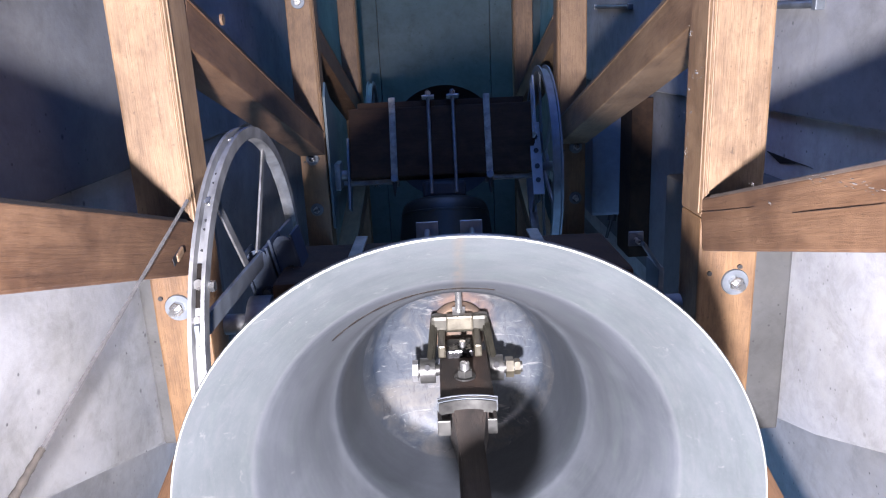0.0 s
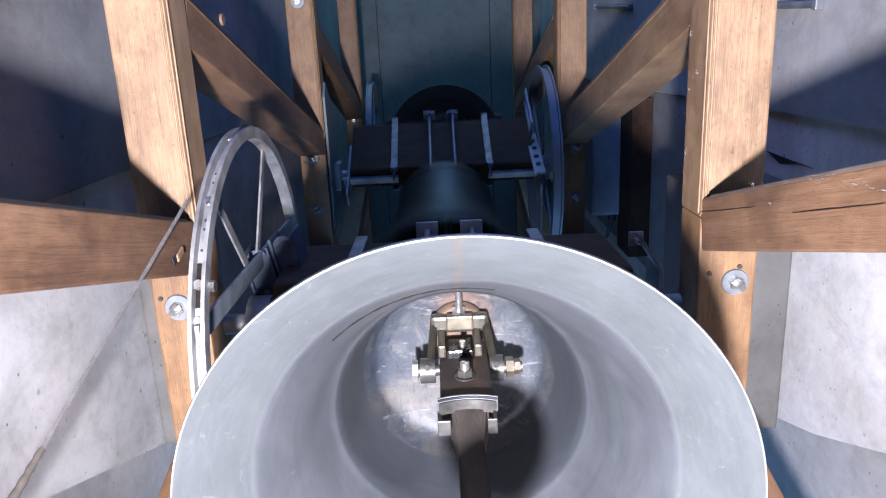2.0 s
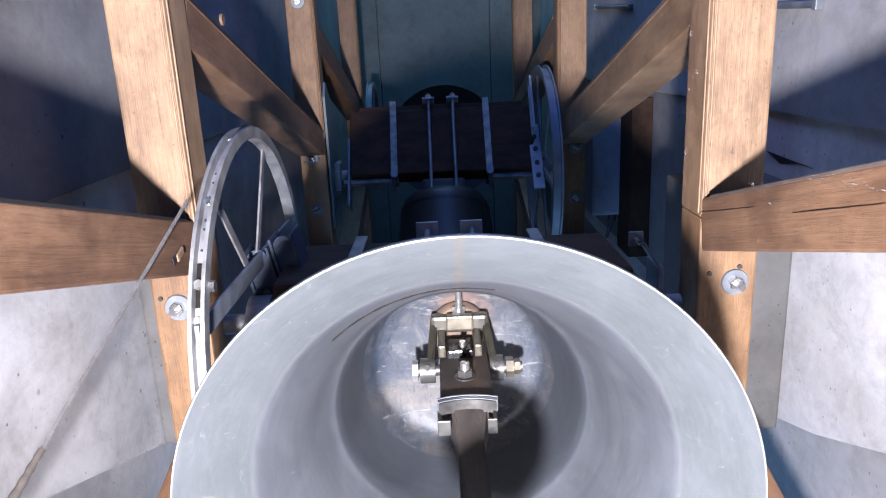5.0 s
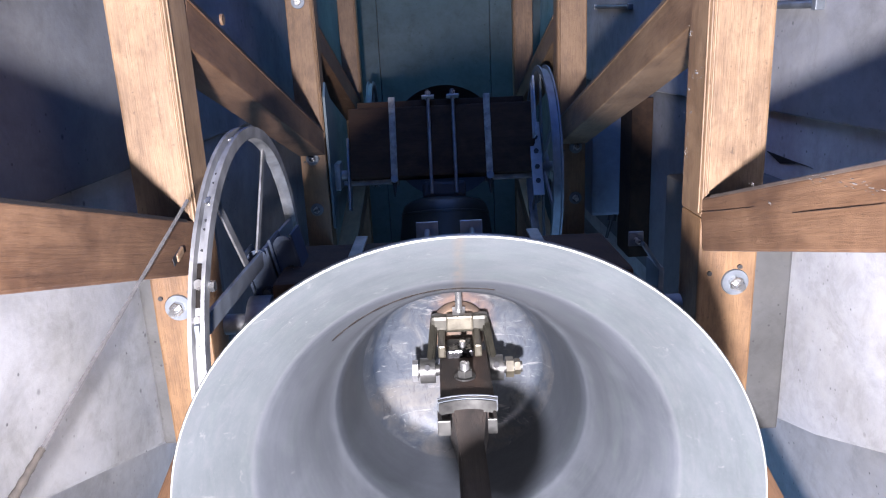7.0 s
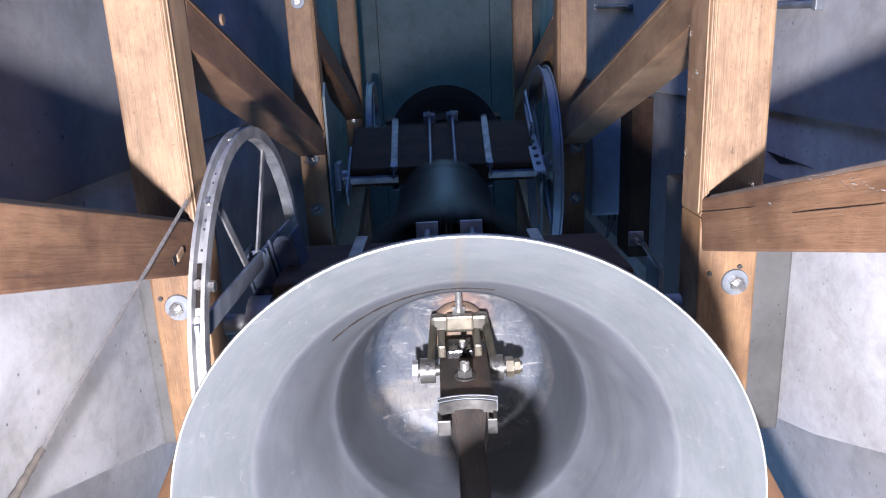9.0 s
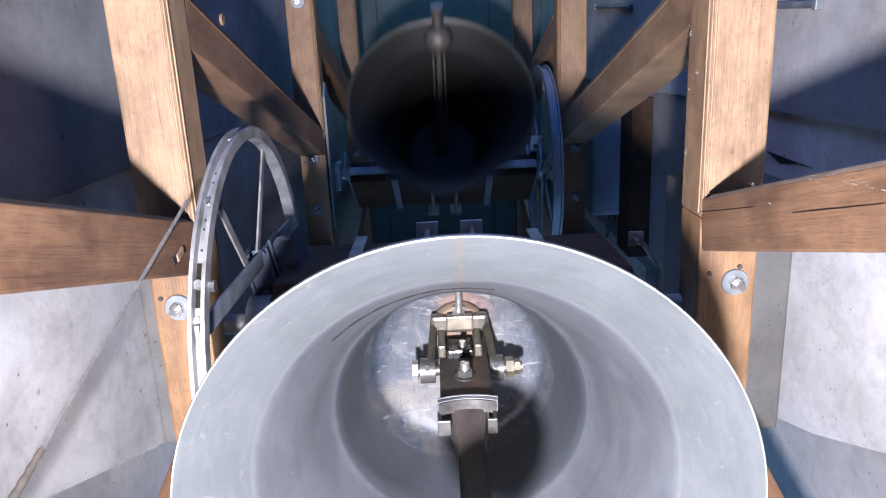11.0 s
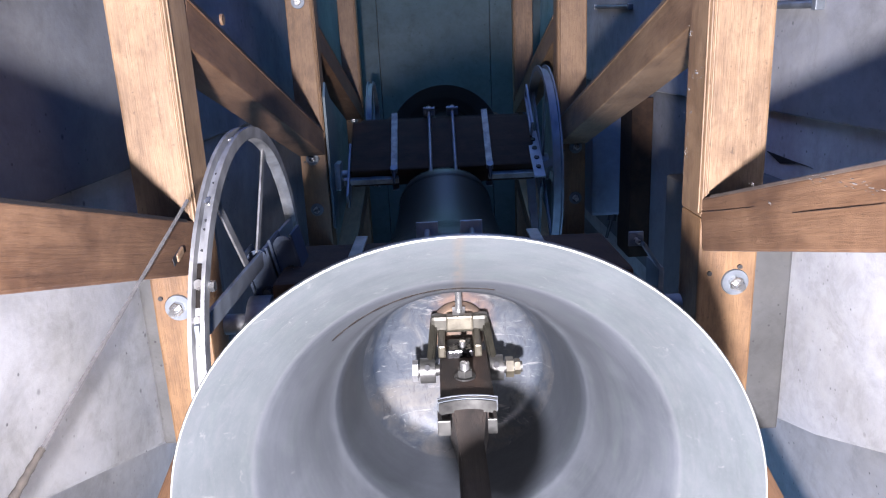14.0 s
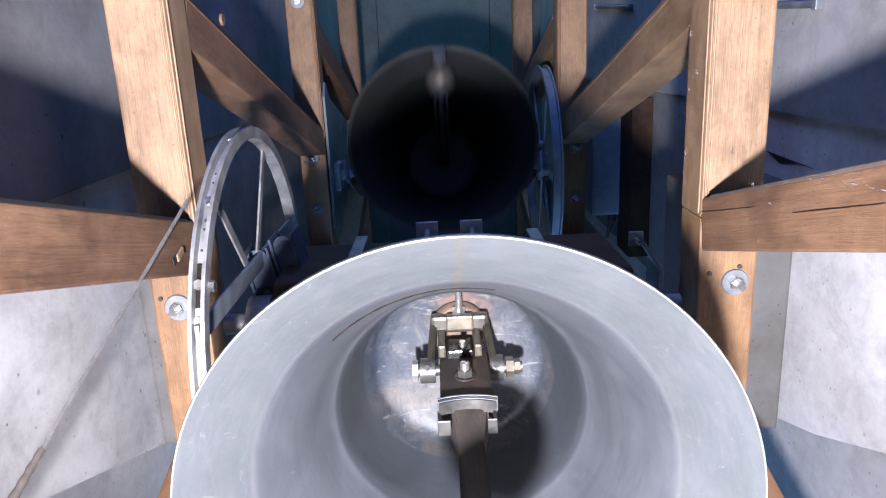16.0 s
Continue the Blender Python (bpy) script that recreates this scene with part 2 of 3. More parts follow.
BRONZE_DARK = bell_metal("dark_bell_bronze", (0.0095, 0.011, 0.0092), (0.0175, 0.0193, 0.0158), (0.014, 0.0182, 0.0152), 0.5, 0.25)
# near-black bronze stands in for the shade deep inside the middle bell
BRONZE_SHADED = bell_metal("shaded_bell_bronze", (0.002, 0.0023, 0.0024), (0.0048, 0.0056, 0.0058), (0.0044, 0.0056, 0.0056), 0.6, 0.1)
STEEL = metal_mat("galvanised_steel", (0.10, 0.102, 0.105), (0.235, 0.237, 0.24), 0.48, 0.6)
STEEL_DULL = metal_mat("dull_steel", (0.075, 0.085, 0.097), (0.155, 0.172, 0.195), 0.5, 0.5)
STRAP = metal_mat("worn_strap_steel", (0.06, 0.058, 0.052), (0.25, 0.235, 0.2), 0.5, 0.3, 22.0)
STEEL_PLATE = metal_mat("painted_steel_plate", (0.15, 0.165, 0.19), (0.24, 0.26, 0.29), 0.55, 0.1)
STEEL_BRIGHT = metal_mat("bright_steel", (0.36, 0.36, 0.36), (0.6, 0.6, 0.585), 0.25, 0.95, 30.0)
BRASS = metal_mat("aged_brass", (0.010, 0.0095, 0.007), (0.038, 0.035, 0.026), 0.45, 0.5, 25.0)
BRASS_BRIGHT = metal_mat("worn_brass", (0.03, 0.026, 0.018), (0.085, 0.076, 0.055), 0.4, 0.5, 30.0)
RUBBER = metal_mat("black_rubber", (0.004, 0.004, 0.0045), (0.009, 0.009, 0.01), 0.25, 0.0, 20.0)
RUST_ORANGE = metal_mat("orange_rust", (0.035, 0.026, 0.02), (0.10, 0.062, 0.038), 0.8, 0.0, 22.0, 0.6)
BLOCK = wood("brown_clamp_block", (0.006, 0.0045, 0.0034), (0.014, 0.010, 0.0075), (0.04, 0.019, 0.010), 0.7, True)
FIBRE = wood("fibrous_clapper_shaft", (0.001, 0.0008, 0.0007), (0.0062, 0.0044, 0.0036), (0.045, 0.033, 0.027), 0.75, True)
RUST = metal_mat("rusty_iron", (0.002, 0.0017, 0.0015), (0.0085, 0.0058, 0.0043), 0.7, 0.0, 18.0, 0.6)
BRONZE_SHADED.node_tree.nodes["Principled BSDF"].inputs["Specular IOR Level"].default_value = 0.2
RUST.node_tree.nodes["Principled BSDF"].inputs["Specular IOR Level"].default_value = 0.12
CLAPPER = metal_mat("worn_clapper_iron", (0.016, 0.014, 0.012), (0.048, 0.042, 0.037), 0.5, 0.3, 20.0)
DARK_STEEL = metal_mat("dark_turned_steel", (0.022, 0.022, 0.022), (0.065, 0.064, 0.06), 0.42, 0.6, 24.0)
# blue paint, darkened for the shade the axle bracket should stand in
SHADED_BLUE_PAINT = metal_mat("shaded_blue_paint", (0.006, 0.013, 0.028), (0.012, 0.025, 0.052), 0.7, 0.0)
TEAL_PAINT = metal_mat("dull_teal_paint", (0.03, 0.048, 0.056), (0.05, 0.075, 0.085), 0.55, 0.0)
IRON = metal_mat("dark_iron", (0.008, 0.008, 0.009), (0.022, 0.022, 0.025), 0.6, 0.3)
ROPE = metal_mat("hemp_rope", (0.032, 0.03, 0.03), (0.07, 0.067, 0.067), 0.9, 0.0, 60.0, 0.8)
SLEEVE = metal_mat("rope_sleeve", (0.012, 0.01, 0.008), (0.035, 0.028, 0.022), 0.9, 0.0, 60.0, 0.8)
PAINT = metal_mat("white_paint", (0.12, 0.112, 0.105), (0.22, 0.212, 0.205), 0.7, 0.0, 40.0)
PANEL = metal_mat("grey_blue_panel", (0.10, 0.12, 0.155), (0.15, 0.178, 0.225), 0.6, 0.1)


# ---- builders ----
def part(name, bm, mat, parent=None, label="", m=None, smooth=False):
    me = bpy.data.meshes.new(name)
    bmesh.ops.recalc_face_normals(bm, faces=bm.faces[:])
    bm.to_mesh(me)
    bm.free()
    me.materials.append(mat)
    if smooth:
        for p in me.polygons:
            p.use_smooth = True
        me.set_sharp_from_angle(angle=radians(35))
    ob = new(name, me)
    if parent:
        ob.parent = parent
    if m is not None:
        ob.matrix_local = m
    if label:
        ob["label"] = label
    return ob


def box(x0, x1, y0, y1, z0, z1, bevel=0.0, bm=None):
    bm = bm or bmesh.new()
    made = bmesh.ops.create_cube(bm, size=1)["verts"]
    for v in made:
        v.co = Vector((x0 + (v.co.x + 0.5) * (x1 - x0), y0 + (v.co.y + 0.5) * (y1 - y0), z0 + (v.co.z + 0.5) * (z1 - z0)))
    if bevel:
        edges = {e for v in made for e in v.link_edges}
        bmesh.ops.bevel(bm, geom=list(edges), offset=bevel, segments=2, profile=0.6, affect="EDGES")
    return bm


def rod(p, q, r, n=16, bm=None, r2=None):
    """A round bar from p to q."""
    bm = bm or bmesh.new()
    p, q = Vector(p), Vector(q)
    m = Matrix.Translation((p + q) / 2) @ (q - p).to_track_quat("Z", "Y").to_matrix().to_4x4()
    bmesh.ops.create_cone(bm, cap_ends=True, segments=n, radius1=r, radius2=r if r2 is None else r2, depth=(q - p).length, matrix=m)
    return bm


def lathe(profile, n=96, bm=None, m=None):
    """Turns (radius, height) points round Z; closes at the axis where the radius is 0."""
    bm = bm or bmesh.new()
    rings = []
    for r, z in profile:
        if r < 1e-6:
            rings.append([bm.verts.new((0, 0, z))])
        else:
            rings.append([bm.verts.new((r * math.cos(2 * math.pi * i / n), r * math.sin(2 * math.pi * i / n), z)) for i in range(n)])
    for a, b in zip(rings, rings[1:]):
        for i in range(n):
            j = (i + 1) % n
            if len(a) == 1 and len(b) == 1:
                continue
            if len(a) == 1:
                bm.faces.new((a[0], b[i], b[j]))
            elif len(b) == 1:
                bm.faces.new((a[i], b[0], a[j]))
            else:
                bm.faces.new((a[i], b[i], b[j], a[j]))
    if m is not None:
        bm.transform(m)
    return bm


def timber(name, p, q, w, h, mat, parent, up=(0, 0, 1), label="", bevel=0.006, groove=0):
    """A beam from p to q, w wide and h high; its own X runs along it. groove: the side (1 or -1 in x) whose lower arris is moulded."""
    p, q = Vector(p), Vector(q)
    x = (q - p).normalized()
    y = Vector(up).cross(x).normalized()
    z = x.cross(y)
    m = Matrix((x, y, z)).transposed().to_4x4()
    m.translation = (p + q) / 2
    n = (q - p).length / 2
    ob = part(name, box(-n, n, -w / 2, w / 2, -h / 2, h / 2, bevel), mat, parent, label, m)
    if groove:
        for k, r in ((0.004, 0.0036), (0.0125, 0.003)):
            yy = -groove * (w / 2 - k)
            part("moulding", rod((-n + 0.01, yy, -h / 2 - 0.0005), (n - 0.01, yy, -h / 2 - 0.0005), r, 8), mat, ob, smooth=True)
        yy = -groove * (w / 2 + 0.0005)
        part("moulding", rod((-n + 0.01, yy, -h / 2 + 0.011), (n - 0.01, yy, -h / 2 + 0.011), 0.003, 8), mat, ob, smooth=True)
    return ob


def empty(name, loc=(0, 0, 0)):
    ob = new(name)
    ob.empty_display_size = 0.05
    ob.location = loc
    return ob


def bolt(parent, x, y, z, r=0.034, down=0.03):
    """Washer, nut and stud end under a beam, or on its face."""
    w = part("washer", lathe([(0, -0.006), (r * 0.96, -0.006), (r, -0.004), (r, 0.0), (0, 0)], 32), STEEL_DULL, parent, "galvanised washer", pose(x, y, z), True)
    part("nut", lathe([(0, -0.016), (r * 0.5, -0.016), (r * 0.55, -0.013), (r * 0.55, 0.0), (0, 0)], 6), STEEL_BRIGHT, w, "", pose(0, 0, -0.006, 0, 0, 17))
    part("stud", rod((0, 0, 0.01), (0, 0, -0.016 - down), r * 0.3, 12), STEEL_BRIGHT, w)


# ---- the setting ----
def slab(name, x0, x1, y0, y1, z0, z1, mat, bevel=0.0):
    return tagged(part(name, box(x0, x1, y0, y1, z0, z1, bevel), mat), kind="structure")


WL, WR = -0.91, 1.12
slab("floor", -1.6, 1.8, -2.2, 2.9, FLOOR_Z - 0.2, FLOOR_Z, CONCRETE_ROUGH)
ceil = bmesh.new()
for x0, x1 in ((-1.6, -0.57), (-0.562, 0.58), (0.588, 1.8)):
    box(x0, x1, -2.2, 2.9, 7.6, 7.8, 0.004, ceil)
box(-1.6, 1.8, -2.2, 2.9, 7.66, 7.85, 0, ceil)
tagged(part("ceiling", ceil, CEILING), kind="structure")


def holed_wall(name, x0, x1, y0, y1, z0, z1, hx0, hx1, holes):
    """An end wall with added, unseen openings for the blue lamps, one over another."""
    bm = box(x0, hx0, y0, y1, z0, z1)
    box(hx1, x1, y0, y1, z0, z1, 0, bm)
    low = z0
    for a, b in holes:
        box(hx0, hx1, y0, y1, low, a, 0, bm)
        low = b
    box(hx0, hx1, y0, y1, low, z1, 0, bm)
    return tagged(part(name, bm, CONCRETE_ROUGH), kind="structure")


holed_wall("wall_front", -1.6, 1.8, -2.2, -1.95, FLOOR_Z, 7.6, -0.5, 0.7, ((0.0, 5.2), (5.6, 7.4)))
holed_wall("wall_back", -1.6, 1.8, 2.65, 2.9, FLOOR_Z, 7.6, -0.5, 0.7, ((1.4, 3.0),))


def side_wall(name, x, out, slant, mat):
    """A pier of the side wall with a slanting edge, and the set-back wall behind it."""
    bm = bmesh.new()
    prof = [(-1.95, FLOOR_Z), (0.32, FLOOR_Z), *slant, (slant[-1][0], 7.6), (-1.95, 7.6)]
    a = [bm.verts.new((x, y, z)) for y, z in prof]
    b = [bm.verts.new((x + out * 0.14, y, z)) for y, z in prof]
    bm.faces.new(a)
    bm.faces.new(b[::-1])
    for i in range(len(prof)):
        j = (i + 1) % len(prof)
        bm.faces.new((a[i], b[i], b[j], a[j]))
    bmesh.ops.recalc_face_normals(bm, faces=bm.faces[:])
    bmesh.ops.bevel(bm, geom=[e for e in bm.edges if e.calc_length() > 0.3], offset=0.012, segments=2, affect="EDGES")
    return tagged(part(name, bm, mat), kind="structure")


side_wall("wall_left", WL, -1, ((0.94, 1.415), (1.20, 2.1)), CONCRETE_STAINED)
wall_right = side_wall("wall_right", WR, 1, ((0.98, 1.42), (1.20, 1.95), (1.31, 2.3)), CONCRETE_PALE)
gap = bmesh.new()
wedge = [(0.376, 2.395), (0.404, 2.292), (0.385, 2.174), (0.387, 2.09)]
faces = [[gap.verts.new((x, y, z)) for y, z in wedge] for x in (WR - 0.003, WR + 0.02)]
gap.faces.new(faces[0])
gap.faces.new(faces[1][::-1])
for i in range(4):
    gap.faces.new((faces[0][i], faces[1][i], faces[1][(i + 1) % 4], faces[0][(i + 1) % 4]))
part("joint_gap", gap, IRON, wall_right, "dark open joint in the concrete")
slab("wall_left_recess", -1.4, -1.0, -1.95, 2.65, FLOOR_Z, 7.6, CONCRETE)
slab("wall_right_recess", 1.21, 1.6, -1.95, 2.65, FLOOR_Z, 7.6, CONCRETE)
# both pilasters are coloured darker for the light falling off, the left one most
slab("pilaster_left", WL - 0.02, WL + 0.014, -1.95, 0.29, FLOOR_Z, 7.6, CONCRETE_DIM, 0.006)
slab("pilaster_right", WR - 0.018, WR + 0.02, -1.95, 0.24, FLOOR_Z, 7.6, CONCRETE, 0.006)
# darker slabs laid over the upper walls imitate the shade up there
slab("wall_left_shade_slab", WL - 0.1, WL + 0.004, 0.295, 1.2, 2.305, 7.6, CONCRETE_ROUGH)
slab("wall_right_shade_slab", WR - 0.004, WR + 0.06, 0.245, 1.2, 2.455, 7.6, CONCRETE_ROUGH)
slab("corbel_left", WL, -0.75, 0.45, 1.16, 2.0, 2.3, MORTAR, 0.01)
slab("corbel_right", 0.795, WR, 0.45, 1.30, 2.16, 2.45, MORTAR, 0.01)


# ---- the timber bell frame ----
def bell_frame(z, axis_y, leg_foot, label):
    """One storey of the frame: two beams on splayed legs. z: the beams' underside."""
    top = empty("bell_frame", (0.02, axis_y, z))
    tagged(top, label, "bell frame", "storeys of the bell frame")
    for s, x in ((-1, -0.667 - 0.02), (1, 0.708 - 0.02)):
        w = 0.138 if s < 0 else 0.15
        timber("beam", (x, -1.9 - axis_y, 0.07), (x, 0.42 - axis_y, 0.07), w, 0.14, OAK if z < 2 else OAK_ORANGE, top, groove=-s)
        timber("beam", (x, 0.422 - axis_y, 0.07), (x, 2.3 - axis_y, 0.07), w - 0.004, 0.14, OAK_ORANGE, top)
        d = 0.280 * (z - leg_foot)
        lw = w - 0.004
        # right legs above the lower storey are paler oak to look lit
        timber("leg", (x, 0.44 - axis_y - d, leg_foot - z), (x, 0.44 - axis_y - 0.002, -0.002), lw, 0.13, OAK if s > 0 and z > 2 else OAK_BROWN, top, (0, 1, 0), groove=s if z > 2 else 0)
        timber("leg", (x, 1.05 - axis_y + d, leg_foot - z), (x, 1.05 - axis_y + 0.002, -0.002), lw, 0.13, OAK_BROWN, top, (0, 1, 0))
        # thin board over the leg's -Y face, darker on the left side
        edge = part("edge_strip", box(-0.5 * (z - leg_foot), 0.5 * (z - leg_foot), -lw / 2, lw / 2, -0.004, 0.004, 0.002), EDGE_DARK if s < 0 else OAK_GREY, top, "dark edge board" if s < 0 else "greyed edge board",
                    Matrix.Translation((x, 0.44 - axis_y - d / 2 - 0.068, (leg_foot - z) / 2)) @ Matrix.Rotation(-math.atan2(1, -0.28), 4, "X") @ pose(0, 0, 0, 0, 0, 90))
        part("edge_lath", box(-0.5 * (z - leg_foot), 0.5 * (z - leg_foot), -0.006, 0.006, -0.009, 0.0035, 0.002), OAK_GREY, edge, "", pose(0, s * 0.02, 0))
        if s < 0 and z < 2:
            hole = pose(x + lw / 2, -0.272, -0.135, 14, 0, 0)
            part("peg_slot", box(-0.01, 0.002, -0.011, 0.011, -0.036, 0.022, 0.004), IRON, top, "dark peg slot", hole)
            part("peg", box(-0.01, 0.006, -0.009, 0.011, -0.016, 0.028, 0.005), OAK, top, "pale wooden peg", hole)
        part("screw", rod((x - 0.045, -0.125, -0.006), (x - 0.045, -0.125, 0.01), 0.006, 10), IRON, top)
        part("screw", rod((x + 0.03, -0.14, -0.006), (x + 0.03, -0.14, 0.01), 0.006, 10), IRON, top)
        for by in (-0.14, 0.135) if z > 2 else (-0.10,):
            bolt(top, -0.69 if s < 0 else 0.708, by, -0.001)
    return top


def splash(parent, x, y, z, dy, dz, seed):
    """A spatter of thin irregular paint flecks on an upright face."""
    rng = random.Random(seed)
    n = 9
    for k in range(8):
        oy, oz = (0, 0) if k == 0 else (rng.gauss(0, dy * 1.0), rng.gauss(0, dz * 1.3))
        size = 0.34 if k == 0 else rng.uniform(0.06, 0.2)
        rad = [rng.uniform(0.35, 1.0) * size for _ in range(n)]
        bm = bmesh.new()
        a = [bm.verts.new((0.0012, 0.75 * dy * rad[i] * math.cos(2 * math.pi * i / n), 1.5 * dz * rad[i] * math.sin(2 * math.pi * i / n))) for i in range(n)]
        b = [bm.verts.new((-0.0012, v.co.y, v.co.z)) for v in a]
        bm.faces.new(a)
        bm.faces.new(b[::-1])
        for i in range(n):
            bm.faces.new((a[i], b[i], b[(i + 1) % n], a[(i + 1) % n]))
        part("paint_fleck", bm, PAINT, parent, "fleck of white paint", Matrix.Translation(Vector((x, y + oy, z + oz)) - parent.location))


low_frame = bell_frame(1.68, 0.69, FLOOR_Z, "sunlit pale oak bell frame with splayed legs and bolted beams")
mid_frame = bell_frame(3.75, 0.66, 1.82, "oak bell frame storey standing on the lower beams")
bell_frame(5.8, 0.64, 3.89, "shaded oak bell frame storey high under the ceiling")


for k, (y, z, dy, dz) in enumerate(((0.238, 1.19, 0.005, 0.012), (0.230, 1.149, 0.004, 0.018), (0.223, 1.061, 0.005, 0.02), (0.222, 1.02, 0.004, 0.012), (0.219, 0.99, 0.006, 0.014),
                                    (0.286, 1.409, 0.004, 0.01), (0.31, 1.33, 0.003, 0.004))):
    splash(low_frame, 0.6345, y, z, dy, dz, k)
for k, (y, z, dy, dz) in enumerate(((0.078, 1.754, 0.011, 0.02), (0.088, 1.723, 0.006, 0.014), (0.175, 1.78, 0.004, 0.02), (0.28, 1.802, 0.012, 0.006), (-0.015, 1.811, 0.01, 0.006),
                                    (0.12, 1.80, 0.006, 0.004), (0.23, 1.79, 0.003, 0.004))):
    splash(low_frame, 0.6325, y, z, dy, dz, 20 + k)


def crack(parent, x, y0, z0, y1, z1, w, seed):
    """A thin dark drying crack along the grain of an upright face."""
    rng = random.Random(seed)
    bm = bmesh.new()
    n = 12
    across = Vector((0, z1 - z0, y0 - y1)).normalized()
    prev = None
    for i in range(n + 1):
        u = i / n
        mid = Vector((0, y0 + (y1 - y0) * u, z0 + (z1 - z0) * u)) + across * rng.uniform(-0.0004, 0.0004)
        half = w * math.sin(math.pi * (0.04 + 0.92 * u)) * rng.uniform(0.6, 1.0)
        ring = [bm.verts.new(mid + across * o + Vector((dx, 0, 0))) for o, dx in ((-half, 0.0012), (half, 0.0012), (half, -0.0012), (-half, -0.0012))]
        if prev:
            for k in range(4):
                bm.faces.new((prev[k], prev[(k + 1) % 4], ring[(k + 1) % 4], ring[k]))
        else:
            bm.faces.new(ring)
        prev = ring
    bm.faces.new(prev[::-1])
    part("crack", bm, EDGE_DARK, parent, "dark drying crack", Matrix.Translation(Vector((x, 0, 0)) - parent.location))


crack(low_frame, 0.6325, 0.410, 1.693, 0.332, 1.391, 0.00034, 40)
crack(low_frame, 0.6325, 0.309, 1.236, 0.237, 0.978, 0.00034, 41)
crack(low_frame, -0.6195, 0.238, 0.961, 0.290, 1.191, 0.00042, 50)
crack(low_frame, -0.6195, 0.285, 1.031, 0.384, 1.429, 0.00042, 51)
crack(low_frame, -0.6195, 0.215, 0.997, 0.284, 1.258, 0.00034, 52)
part("plug", rod((-0.60, -0.114, 2.112), (-0.592, -0.114, 2.112), 0.016, 14), OAK, mid_frame, "pale wooden plug", Matrix.Translation(-mid_frame.location) @ pose(0, 0, 0))
bolt(mid_frame, -0.69, -0.93, -0.001)


def conduit(p, q):
    ob = part("conduit", rod(p, q, 0.011, 12), STEEL_DULL, None, smooth=True)
    for e in (p, q):
        c = Vector(e)
        part("clip", box(c.x - 0.014, c.x + 0.03, c.y - 0.016, c.y + 0.016, c.z - 0.012, c.z + 0.012, 0.003), STEEL_DULL, ob)
    tagged(ob, "grey steel conduit clipped to the concrete wall", "conduit")


conduit((1.09, -0.094, 2.372), (1.09, -0.081, 2.093))
conduit((1.09, -0.238, 4.95), (1.09, -0.191, 4.092))


# ---- bells ----
OUTER = [(0.5, 0.0), (0.499, 0.012), (0.49, 0.04), (0.468, 0.075), (0.432, 0.125), (0.39, 0.19), (0.352, 0.27), (0.325, 0.36), (0.305, 0.45), (0.292, 0.54),
         (0.283, 0.62), (0.276, 0.67), (0.262, 0.705), (0.235, 0.728), (0.19, 0.742), (0.12, 0.75), (0.0, 0.752)]
INNER = [(0.0, 0.655), (0.1, 0.652), (0.17, 0.645), (0.2, 0.637), (0.2125, 0.628), (0.2165, 0.62), (0.232, 0.585), (0.252, 0.50), (0.266, 0.42), (0.272, 0.396), (0.279, 0.386), (0.292, 0.36), (0.307, 0.305), (0.326, 0.25), (0.352, 0.188),
         (0.376, 0.138), (0.386, 0.12), (0.394, 0.11), (0.42, 0.08), (0.452, 0.043), (0.482, 0.012), (0.4946, -0.0012), (0.4962, -0.0028), (0.4985, -0.0027)]


def bell_body(d, mat, parent, drop, label, inside=None):
    """The cast bell; its lip lies drop under the axle. Raised bands run round the shoulder and waist."""
    bands = []
    for (r, h), (r2, h2) in zip(OUTER, OUTER[1:]):
        bands.append((r * d, h * d - drop))
        if 0.6 < h < 0.64 or 0.1 < h < 0.14:
            for f, o in ((0.35, 0), (0.4, 0.005), (0.6, 0.005), (0.65, 0)):
                bands.append(((r + (r2 - r) * f + o) * d, (h + (h2 - h) * f) * d - drop))
    bands.append((0, OUTER[-1][1] * d - drop))
    prof = [(r * d, h * d - drop) for r, h in INNER] + bands
    bm = lathe(prof, 128)
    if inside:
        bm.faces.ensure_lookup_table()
        # inner faces short of the lip take the darker, shade-coloured metal
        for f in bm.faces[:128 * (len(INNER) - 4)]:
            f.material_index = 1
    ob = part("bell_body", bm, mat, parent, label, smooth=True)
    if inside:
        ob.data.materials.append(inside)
    return ob


